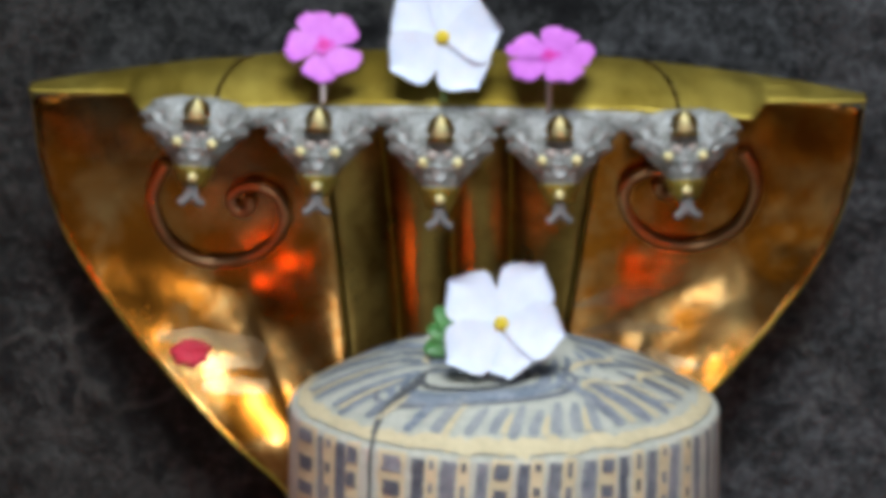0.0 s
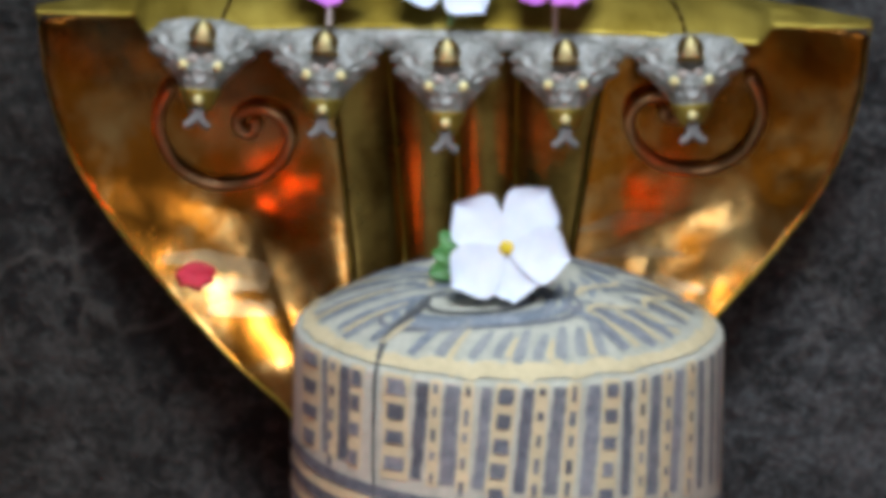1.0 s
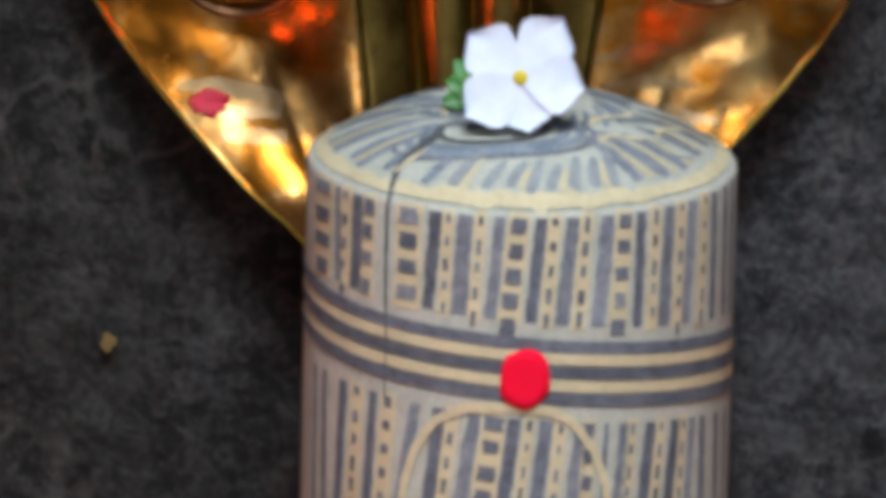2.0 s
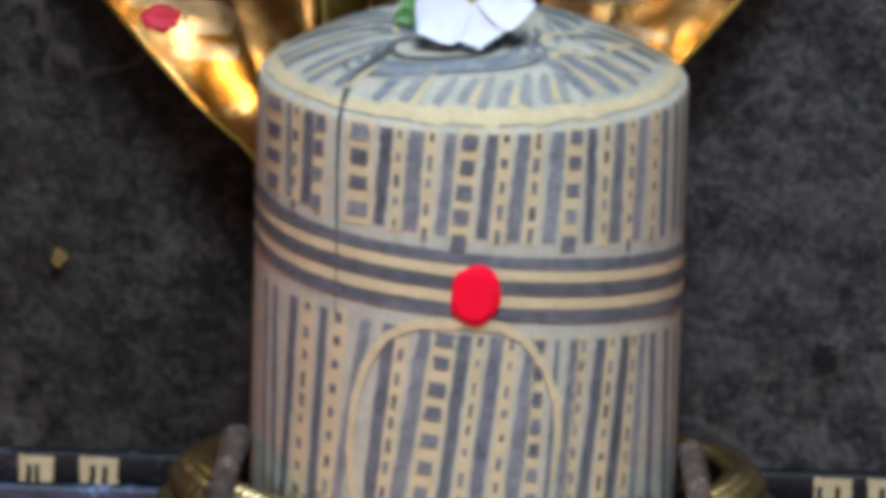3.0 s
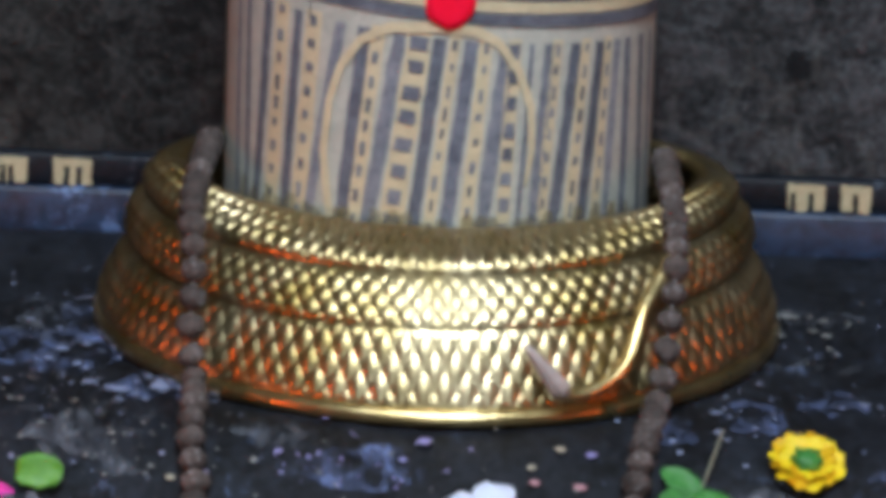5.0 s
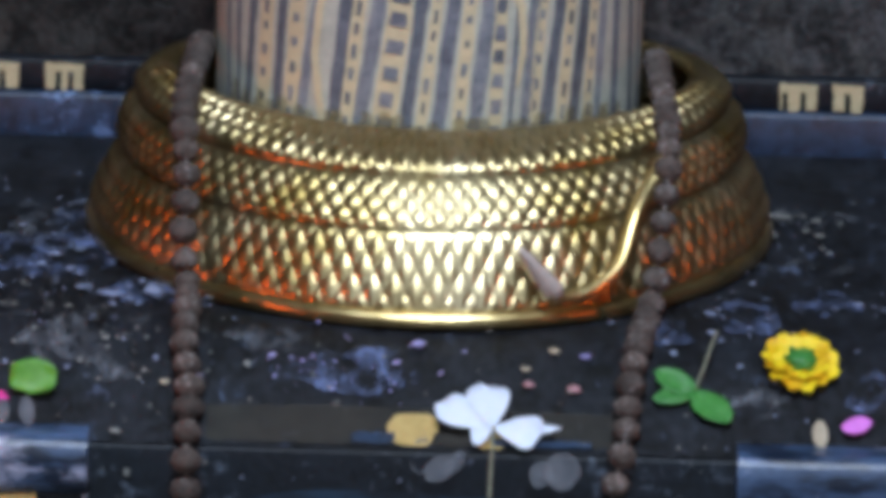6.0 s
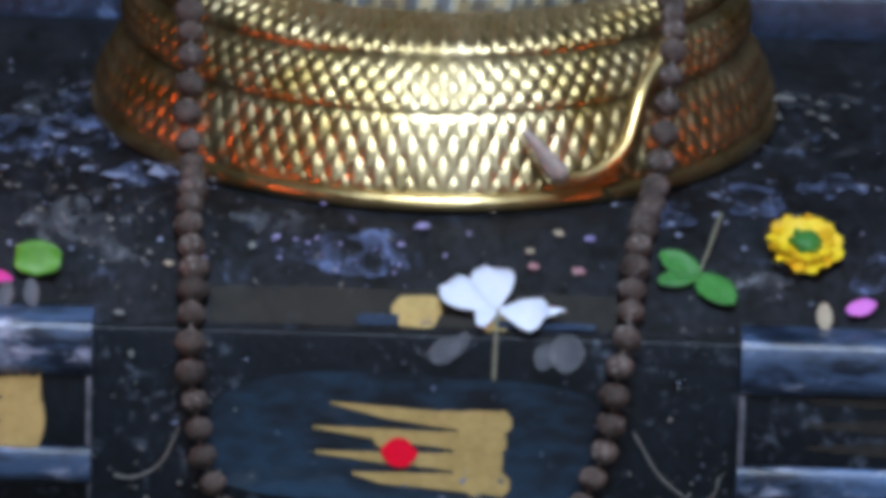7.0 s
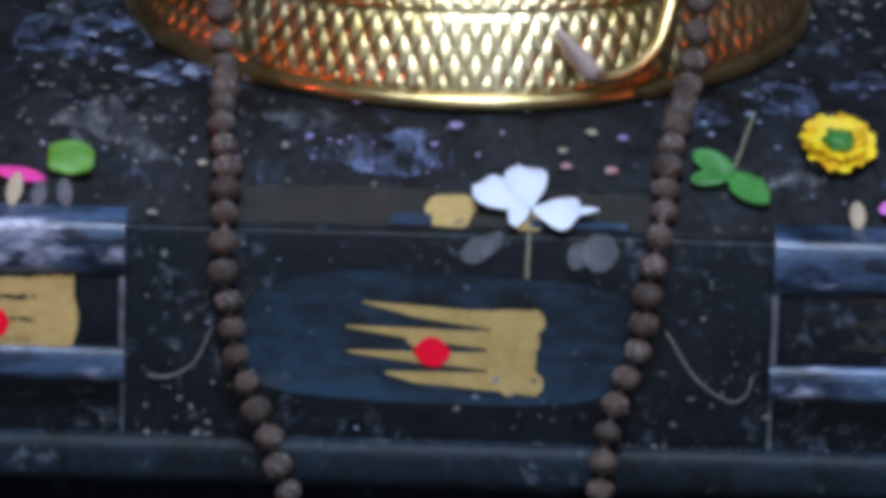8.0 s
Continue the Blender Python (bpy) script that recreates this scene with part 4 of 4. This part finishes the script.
def on_roof(u, w, proud=0.0):
    z1 = top_edge(u)
    y1 = hood_y(u, z1)
    y0, z0 = roof_front(u)
    return (HX + 0.195 * u, y1 + (y0 - y1) * w, z1 - (z1 - z0) * w ** 1.7 + proud + 0.0006 * noise.noise((u * 9, w * 4, 8)))


for lo, hi, n in ((-1.0, 1.0, 200),):
    thick(part("canopy", loft([[on_roof(lo + (hi - lo) * i / n, j / 14) for i in range(n + 1)] for j in range(15)]), M_BRASS_DULL, hood, "dull yellow brass canopy"), 0.0014)
for side in (-1, 1):
    part("canopy_seam", tube([on_roof(side * u, w, 0.0006) for u, w in ((0.47, 0.05), (0.50, 0.25), (0.535, 0.6), (0.555, 0.98))], 0.0011, 30, 8), M_BRASS_DARK, hood, "dark soldered seam")

# fringe between the heads
rows = []
for j in range(7):
    row = []
    for i in range(181):
        u = -0.69 + 1.38 * i / 180
        y, z = roof_front(max(-0.745, min(0.745, u)))
        phase = (HX + 0.195 * u + 0.146) / 0.0564
        drop = 0.0085 + 0.010 * abs(math.cos(math.pi * phase)) ** 1.5
        row.append((HX + 0.195 * u, y - 0.001 - 0.0012 * math.sin(math.pi * j / 6) - 0.0008 * noise.noise((u * 60, j * 1.5, 6)), z + 0.0005 - (drop + 0.0005) * j / 6))
    rows.append(row)
thick(part("fringe", loft(rows), M_TIN, hood, "tarnished silver scalloped fringe"), 0.0014)

# scrolls of copper bar
for side in (-1, 1):
    shape = [(-0.1640, 0.352), (-0.1695, 0.340), (-0.1700, 0.328), (-0.1630, 0.3135), (-0.1510, 0.3050), (-0.1380, 0.3030), (-0.1230, 0.3065), (-0.1120, 0.3160), (-0.1080, 0.3275), (-0.1110, 0.3365), (-0.1185, 0.3415), (-0.1265, 0.3415), (-0.1325, 0.3375), (-0.1330, 0.3320), (-0.1285, 0.3285), (-0.1245, 0.3310), (-0.1255, 0.3350)]
    pts = []
    for x, z in shape:
        if side > 0:
            x, z = 2 * HX - x + 0.0065, z + (0.0115 if z < 0.34 else 0.0105)
        inner, outer = flute_edge(0 if side < 0 else 4, z), HX + side * half_width(z)
        pts.append((x, hood_y((x - HX) / half_width(z), z) + inner_roll((x - inner) / (outer - inner)) - 0.0042, z - 0.0016))
    part("scroll", tube(pts, lambda q: 0.0030 - 0.0004 * q, 140, 12), M_SCROLL, hood, "round copper bar bent into a scroll")


def serpent_head(size):
    """A cobra head as a shield-shaped boss with horn, eyes, snout and forked tongue."""
    h = new("head")
    prof = ((0.0, 0.0080, 0.0005), (0.05, 0.0190, 0.0030), (0.12, 0.0240, 0.0055), (0.22, 0.0258, 0.0075), (0.32, 0.0245, 0.0090), (0.42, 0.0205, 0.0105), (0.52, 0.0155, 0.0115), (0.62, 0.0110, 0.0120), (0.72, 0.0082, 0.0115), (0.82, 0.0062, 0.0090), (0.90, 0.0042, 0.0050))
    widths, depths = [(q, w) for q, w, _ in prof], [(q, d) for q, _, d in prof]

    def face_point(f, q):
        w, d = curve(q, *widths), curve(q, *depths)
        x, z = w * f, 0.0085 - 0.047 * q
        w *= 1 + 0.05 * math.sin(q * 40) * (q < 0.5)
        lift = 0.0005 * noise.noise((x * 420, z * 420, 2)) + 0.0005 * noise.noise((x * 800, z * 800, 5)) + 0.0003 * abs(math.sin(x * 520 + 3 * math.sin(z * 300)))
        for cx, cz, r, up in ((-0.0165, -0.0015, 0.0038, 0.0013), (0.0165, -0.0015, 0.0038, 0.0013), (-0.0062, -0.0110, 0.0044, 0.0015), (0.0062, -0.0110, 0.0044, 0.0015), (0.0, -0.0175, 0.0030, 0.0013), (-0.0135, -0.0090, 0.0024, 0.0010), (0.0135, -0.0090, 0.0024, 0.0010)):
            lift += 1.2 * up * math.exp(-((math.hypot(x - cx, z - cz) - r) / 0.0011) ** 2)
        return (w * f, -d * max(0.0, 1 - f * f) ** 0.6 - lift, z)

    for lo, hi, name, m, words in ((0.0, 0.70, "shield", M_TIN, "tarnished silver embossed face"), (0.685, 0.88, "snout", M_BRASS_DULL, "yellow brass snout")):
        n = 60 if lo == 0.0 else 16
        thick(part(name, loft([[face_point(i / 32 - 1, lo + (hi - lo) * j / n) for i in range(65)] for j in range(n + 1)]), m, h, words), 0.0012, 1 if lo else -1)
    bm = bmesh.new()
    bmesh.ops.create_cone(bm, cap_ends=True, segments=16, radius1=0.0046, radius2=0.0005, depth=0.0094)
    bmesh.ops.transform(bm, matrix=pose(0, -0.0142, 0.0036, 8, 0, 0), verts=bm.verts)
    part("horn", bm, M_HORN, h, "pointed yellow brass horn")
    for cx, cz, r in ((-0.0034, -0.0095, 0.0026), (0.0030, -0.0088, 0.0022), (-0.0006, -0.0150, 0.0028)):
        bm = bmesh.new()
        bmesh.ops.create_uvsphere(bm, u_segments=10, v_segments=7, radius=r)
        bmesh.ops.scale(bm, vec=(1.25, 0.7, 0.9), verts=bm.verts)
        bmesh.ops.translate(bm, vec=(cx, -0.0102, cz), verts=bm.verts)
        part("knob", bm, M_TIN_WARM, h, "worn warm silver knob")
    # dark oval stands in for the shaded hole behind the horn
    bm = bmesh.new()
    bmesh.ops.create_uvsphere(bm, u_segments=16, v_segments=10, radius=0.0068)
    bmesh.ops.scale(bm, vec=(0.95, 0.5, 1.0), verts=bm.verts)
    bmesh.ops.translate(bm, vec=(0, -0.0060, 0.0012), verts=bm.verts)
    part("socket_cup", bm, M_BRASS_DARK, h, "dark brass oval in place of the shaded hole behind the horn")
    part("horn_socket", tube([(0.0056 * math.sin(a), -0.0118 - 0.0040 * math.cos(a), -0.0024) for a in [2 * math.pi * i / 12 for i in range(13)]], 0.0012, 30, 8), M_BRASS_DARK, h, "dark brass ring")
    for sx in (-1, 1):
        bm = bmesh.new()
        bmesh.ops.create_uvsphere(bm, u_segments=12, v_segments=8, radius=0.0024)
        bmesh.ops.translate(bm, vec=(sx * 0.0080, -0.0130, -0.0125), verts=bm.verts)
        part("eye", bm, M_HORN, h, "round brass eye")
        part("tongue_tip", tube([(0, -0.0080, -0.0325), (sx * 0.0012, -0.0085, -0.0370), (sx * 0.0032, -0.0090, -0.0395), (sx * 0.0060, -0.0092, -0.0410)], lambda q: 0.0026 - 0.0010 * q, 16, 8), M_TONGUE, h)
    bm = bmesh.new()
    bmesh.ops.create_uvsphere(bm, u_segments=12, v_segments=8, radius=0.0024)
    bmesh.ops.translate(bm, vec=(0, -0.0125, -0.0285), verts=bm.verts)
    part("nose_boss", bm, M_HORN, h)
    return h


head = serpent_head(1.0)
heads = [head] + [copy_thing(head, Matrix.Identity(4)) for _ in range(4)]
for h, (x, z, lean) in zip(heads, ((-0.1465, 0.3835, 3), (-0.0900, 0.3800, 1), (-0.0335, 0.3765, 0), (0.0213, 0.3775, -1), (0.0790, 0.3805, -3))):
    h.matrix_basis = Matrix.Translation((x, 0.0425, z)) @ pose(0, 0, 0, -6, lean, 0) @ Matrix.Diagonal((1.0, 1.0, 1.0 if abs(x + 0.0335) > 0.02 else 1.06, 1))
    h.parent = hood
    tagged(h, "silvered cobra head with brass horn and forked tongue")


# smears of paste on the plates
def on_hood(x, z, proud=0.0022):
    inner, outer = (flute_edge(0, z), HX - half_width(z)) if x < HX else (flute_edge(4, z), HX + half_width(z))
    f = max(0.0, (x - inner) / (outer - inner))
    return (x, hood_y((x - HX) / half_width(z), z) - proud + plate_dent(x, z) + wing_y(z) * min(1.0, f / 0.4) ** 2 + inner_roll(f), z)


smear = new("paste_smear")
tagged(smear, "thin ash finger smears on the brass plate", "paste smear")
for k, (pts, w) in enumerate((([(-0.168, 0.2665), (-0.150, 0.2665), (-0.122, 0.2615), (-0.1165, 0.2575)], 0.008), ([(-0.156, 0.2555), (-0.140, 0.2545), (-0.118, 0.2545)], 0.0065), ([(-0.146, 0.2440), (-0.135, 0.2440), (-0.1145, 0.2435)], 0.008))):
    part("finger_stroke", stroke(pts, [w * 0.5] + [w] * (len(pts) - 2) + [w * 0.8], on_hood, 12, 4, 400 + k, 0.25), M_SMEAR, smear)
smear = new("paste_smear")
tagged(smear, "thin brownish paste smear on the brass plate", "paste smear")
for k, (pts, w) in enumerate((([(0.030, 0.2835), (0.050, 0.2885), (0.072, 0.2905)], 0.009), ([(0.033, 0.2710), (0.055, 0.2740), (0.08, 0.2720)], 0.007), ([(0.045, 0.2600), (0.066, 0.2590), (0.09, 0.2560)], 0.009))):
    part("finger_stroke", stroke(pts, [w * 0.3, w, w * 0.3], on_hood, 12, 4, 420 + k, 0.3), M_SMEAR, smear)


# ---- flowers and leaves ----
def petal(length, width, cup, tip, seed, curl=0.0, pointed=False):
    """One petal along +x, facing +z: obovate with a cupped face and uneven rim."""
    rows = []
    for j in range(13):
        q = j / 12
        w = width / 2 * (0.16 + 0.84 * math.sin(math.pi * min(1, q ** 1.0 * 0.64)) ** 1.1) if q < 0.78 else width / 2 * math.sqrt(max(0.0, 1 - ((q - 0.78) / 0.225) ** 2)) * 0.985
        if pointed:
            w = width / 2 * (0.16 + 0.84 * math.sin(math.pi / 2 * q / 0.62)) if q < 0.62 else width / 2 * max(0.02, math.cos(math.pi / 2 * (q - 0.62) / 0.38)) ** 1.25
        row = []
        for i in range(9):
            f = i / 4 - 1
            x = length * (0.05 + 0.95 * q) + tip * f * q * length
            z = cup * length * (q * q) - 0.10 * width * (1 - f * f) * q + curl * length * q * f + 0.03 * length * noise.noise((q * 3, f * 2, seed)) * q
            row.append((x, w * f * (1 + 0.06 * noise.noise((q * 4, seed * 2.0, f))), z))
        rows.append(row)
    return loft(rows)


def flower(name, m, petals, length, width, cup, material, eye, eye_size, label, tips=0.12, pointed=False, sizes=(1, 1, 1, 1, 1)):
    """Petals at given angles round a small eye, facing the local +z."""
    f = new(name)
    f.matrix_basis = m
    for k, deg in enumerate(petals):
        bm = petal(length * sizes[k] * (1 + 0.03 * math.sin(k * 2.3)), width, cup, tips, k + length * 900, 0.0, pointed)
        bmesh.ops.transform(bm, matrix=pose(0, 0, 0.0006 * (k % 3), 0, 0, deg), verts=bm.verts)
        part("petal", bm, material, f)
    bm = bmesh.new()
    bmesh.ops.create_uvsphere(bm, u_segments=14, v_segments=8, radius=eye_size)
    bmesh.ops.scale(bm, vec=(1, 1, 0.5), verts=bm.verts)
    bmesh.ops.translate(bm, vec=(0, 0, 0.0012), verts=bm.verts)
    part("eye", bm, eye, f)
    if material is M_PINK:
        bm = blot(0, 0, eye_size * 1.75, eye_size * 1.75, lambda u, v: (u, v, 0.0016), 3, 0.5, 30)
        part("throat", bm, M_THROAT, f, "deep pink throat")
    return tagged(f, label, "flower")


def facing(x, y, z, up, turn=0.0):
    """A flower's pose that looks at the viewer's side, raised by so many degrees."""
    return pose(x, y, z, 90 - up, 0, turn)


f = flower("white_flower", facing(-0.0042, -0.047, 0.3035, 14), (141, 56, -9, -80, -143), 0.0312, 0.0272, 0.08, M_PETAL, M_EYE, 0.0034, "fresh white five-petalled flower resting on the pillar", 0.0, pointed=True, sizes=(1.0, 1.04, 0.98, 0.8, 0.98))
part("calyx", tube([(0, 0, -0.001), (0.002, -0.006, -0.008), (0.003, -0.016, -0.012)], lambda q: 0.0026 - 0.001 * q, 14, 8), M_STEM, f)
f = flower("white_flower", facing(-0.0333, 0.040, 0.4215, 8), (140, 72, 8, -55, -147), 0.0285, 0.0275, 0.08, M_PETAL, M_EYE, 0.0034, "fresh white five-petalled flower tucked on the brass canopy", 0.0, pointed=True)
part("calyx", tube([(0, 0, -0.001), (0.0, -0.01, -0.006), (0.001, -0.030, -0.005)], lambda q: 0.0026 - 0.001 * q, 14, 8), M_STEM, f)
f = flower("pink_flower", facing(-0.0880, 0.043, 0.4160, 38), (45, 110, 183, 262, 319), 0.0184, 0.0165, 0.05, M_PINK, M_MAGENTA, 0.0026, "mauve pink five-petalled flower tucked on the brass canopy", 0.04)
part("stem", tube([(0, 0, -0.001), (0.0, -0.012, -0.003), (0.0, -0.029, -0.002)], 0.0013, 14, 8), M_TIN_WARM, f)
f = flower("pink_flower", facing(0.0163, 0.043, 0.4122, 60, -4), (8, 75, 155, 222, 300), 0.0205, 0.0185, 0.06, M_PINK, M_MAGENTA, 0.0026, "mauve pink flower with folded petals on the brass canopy", 0.04)
part("stem", tube([(0, 0, -0.001), (0.0, -0.008, -0.012), (0.0, -0.012, -0.024)], 0.0013, 14, 8), M_TIN_WARM, f)
f = new("white_flower")
f.matrix_basis = pose(0.0304, -0.2454, -0.0246, 52, 0, 0)
tagged(f, "white four-petalled flower lying on the platform edge", "flower")
for deg, ln, wd, lift in ((155, 0.0262, 0.0150, 0.0), (100, 0.0200, 0.0190, 0.0006), (-8, 0.0212, 0.0158, 0.0012), (210, 0.0110, 0.0085, 0.0004), (-1, 0.0285, 0.0040, 0.0002)):
    bm = petal(ln, wd, 0.08, 0.05, deg)
    bmesh.ops.transform(bm, matrix=pose(0, 0, lift, 0, 0, deg), verts=bm.verts)
    part("petal", bm, M_PETAL, f)
part("stem", tube([(0, 0.0, -0.001), (-0.0005, -0.012, -0.004), (-0.0008, -0.022, -0.006), (-0.001, -0.031, -0.004)], 0.0009, 24, 8), M_STEM_PALE, f)

marigold = new("yellow_flower")
marigold.matrix_basis = pose(0.1651, -0.2050, -0.0007 + floor_z(-0.2050) - floor_z(-0.1999), 28, 0, 10)
tagged(marigold, "yellow ruffled flower with a green centre on the platform", "flower")
rng = random.Random(8)
for ring_no, (n, ln, wd, cup) in enumerate(((13, 0.0178, 0.0092, 0.10), (11, 0.0135, 0.0080, 0.20))):
    for k in range(n):
        bm = petal(ln * rng.uniform(0.92, 1.06), wd, cup, 0.0, k + 50 * ring_no, rng.uniform(-0.1, 0.1))
        bmesh.ops.transform(bm, matrix=pose(0, 0, 0.001 * ring_no, rng.uniform(-12, 12), 0, 360 * k / n + rng.uniform(-7, 7)), verts=bm.verts)
        part("petal", bm, M_MARIGOLD if rng.random() < 0.6 else M_MARIGOLD_DEEP, marigold)
bm = bmesh.new()
bmesh.ops.create_icosphere(bm, subdivisions=3, radius=0.0065)
for v in bm.verts:
    v.co *= 1 + 0.5 * noise.noise(v.co * 500)
    v.co.z = v.co.z * 0.55 + 0.002
part("centre", bm, M_LEAF, marigold, "green knobbly centre")


def leaf(length, width, fold, seed, square=False):
    rows = []
    for j in range(13):
        q = j / 12
        w = width / 2 * (math.sin(math.pi * min(1.0, q * 0.93 + 0.05)) ** (0.35 if square else 0.62))
        rows.append([(length * q, w * (i / 4 - 1) * (1 + 0.08 * noise.noise((q * 5, i, seed))), fold * abs(i / 4 - 1) * width + 0.05 * length * noise.noise((q * 2, i * 0.3, seed + 4))) for i in range(9)])
    return loft(rows)


def leaf_at(name, m, length, width, fold, seed, material, label="", parent=None, square=False):
    bm = leaf(length, width, fold, seed, square)
    if parent:
        bmesh.ops.transform(bm, matrix=m, verts=bm.verts)
        return thick(part(name, bm, material, parent, label), 0.0004)
    ob = thick(part(name, bm, material), 0.0004)
    ob.matrix_basis = m
    return tagged(ob, label, "leaf" if "petal" not in name else "petal")


clover = new("leaf_sprig")
clover.matrix_basis = pose(0.1182, -0.2197, -0.014, 32, 0, 0)
tagged(clover, "green sprig of three leaflets on the platform", "leaf sprig")
for deg, ln, wd in ((148, 0.0200, 0.0125), (198, 0.0190, 0.0095), (-50, 0.0235, 0.0150)):
    leaf_at("leaflet", pose(0, 0, 0.0005, 0, -4, deg), ln, wd, 0.06, deg, M_LEAF, "", clover)
part("stem", tube([(0, 0, 0), (0.0045, 0.015, 0.001), (0.010, 0.034, 0.003)], 0.0007, 16, 6), M_STEM_PALE, clover)
sprig = new("leaf_sprig")
sprig.matrix_basis = pose(-0.0225, -0.020, 0.2905, 72, 0, 0)
tagged(sprig, "torn green leaf tucked under the white flower", "leaf sprig")
for deg, ln, wd in ((128, 0.0190, 0.0105), (160, 0.0165, 0.0100), (196, 0.0175, 0.0110)):
    leaf_at("leaflet", pose(0, 0, 0.0006, 0, 0, deg), ln, wd, 0.06, deg, M_LEAF, "", sprig)
leaf_at("green_leaf", pose(-0.1813, -0.2266, -0.0124, 60, 0, -6), 0.0205, 0.0155, 0.05, 6, M_LEAF_LIGHT, "light green leaf standing on the platform edge", square=True)
leaf_at("purple_petal", pose(-0.2038, -0.2301, -0.0179, 44, 8, -8), 0.0225, 0.007, 0.04, 7, M_MAGENTA, "magenta petal on the platform edge")
leaf_at("purple_petal", pose(0.1827, -0.2388, -0.0229, 44, -12, 20), 0.0140, 0.008, 0.04, 9, M_PINK, "mauve petal on the block")
for x, z, ln, deg in ((-0.1895, 0.0068, 0.015, 80), (-0.1665, 0.0068, 0.013, 96), (-0.1785, 0.0066, 0.012, 84), (0.1675, 0.0068, 0.012, 95)):
    leaf_at("dried_petal", pose(x * 1.035, -0.2455, z - 0.036, 62, 0, 0) @ pose(0, 0, 0, 0, 0, deg), ln, 0.0070, 0.08, x * 100, M_DRY if x < -0.18 or x > 0 else M_WILTED, "dry cream petal standing on the block")
for x, y, z, ln, wd, deg in ((0.0125, -0.358, -0.0030, 0.014, 0.011, 215), (0.0000, -0.352, 0.0045, 0.016, 0.010, 265), (0.0170, -0.356, 0.0005, 0.013, 0.007, 235), (0.0585, -0.3595, 0.002, 0.0165, 0.0165, 270), (0.0510, -0.3595, -0.002, 0.012, 0.010, 255)):
    leaf_at("wilted_petal", pose(1.0396 * x, y + 0.1055, 1.0396 * z - 0.0343, 78, 0, 0) @ pose(0, 0, 0, 0, 0, deg), ln, wd, 0.08, x * 77, M_WILTED, "wilted translucent white petal stuck to the ledge")
red = thick(part("red_petal", blot(-0.1515, 0.2592, 0.0088, 0.0056, lambda u, v: on_hood(u, v, 0.0030 + 0.0012 * noise.noise((u * 300, v * 300, 1))), 9, 0.42, 44), M_CRIMSON), 0.0006)
tagged(red, "crumpled crimson petal stuck on the brass plate", "petal")

# crumbs of petals on the platform
rng = random.Random(3)
for k, (x, y, r, m) in enumerate(((0.0567, -0.1956, 0.0035, M_DRY), (0.0443, -0.207, 0.003, M_DRY), (0.0456, -0.2153, 0.0036, M_PINK_DULL), (0.0656, -0.2172, 0.0042, M_PINK_DULL), (-0.0033, -0.1938, 0.0042, M_VIOLET), (0.0704, -0.1987, 0.0034, M_VIOLET), (-0.1141, -0.2189, 0.003, M_DRY), (-0.0996, -0.2153, 0.0033, M_VIOLET))):
    bm = bmesh.new()
    bmesh.ops.create_icosphere(bm, subdivisions=2, radius=r * 0.75)
    for v in bm.verts:
        v.co *= 1 + 0.35 * noise.noise(v.co * 420 + Vector((k, 0, 0)))
        v.co.z *= 0.4
    bmesh.ops.translate(bm, vec=(x, y, floor_z(y) + r * 0.3), verts=bm.verts)
    tagged(part("petal_crumb", bm, m), "small dry crumb of a petal on the platform", "crumb", group="crumbs on the platform")


# ---- oil lamps out of view beside the shrine, added for the orange gleams in the brass ----
def oil_lamp(x, y):
    lamp = new("oil_lamp")
    lamp.matrix_basis = pose(x, y, 0.0)
    tagged(lamp, "unseen tall brass oil lamp with orange flames, added for the gleams in the brass", "oil lamp", group="oil lamps beside the shrine")
    prof = ((0.0005, -0.62), (0.12, -0.62), (0.115, -0.60), (0.04, -0.57), (0.018, -0.54), (0.018, -0.40), (0.032, -0.385), (0.018, -0.37), (0.016, -0.20), (0.03, -0.185), (0.015, -0.17), (0.012, 0.010), (0.04, 0.020), (0.066, 0.034), (0.064, 0.036), (0.03, 0.030), (0.0005, 0.028))
    part("bowl", loft([[(r * math.cos(2 * math.pi * i / 32), r * math.sin(2 * math.pi * i / 32), z) for i in range(32)] for r, z in prof], True), M_BRASS_SMOOTH, lamp)
    for k in (-0.5, 0.5):
        rows = []
        for j in range(15):
            q = j / 14
            r = max(0.0004, 0.016 * math.sin(math.pi * q ** 0.7))
            rows.append([(0.03 * k + r * math.cos(2 * math.pi * i / 16), -0.02 * k + r * math.sin(2 * math.pi * i / 16), 0.030 + (0.11 - 0.02 * abs(k)) * q) for i in range(16)])
        part("flame", loft(rows, True), M_FLAME, lamp, "orange flame")


oil_lamp(-0.44, -0.38)
oil_lamp(0.44, -0.38)
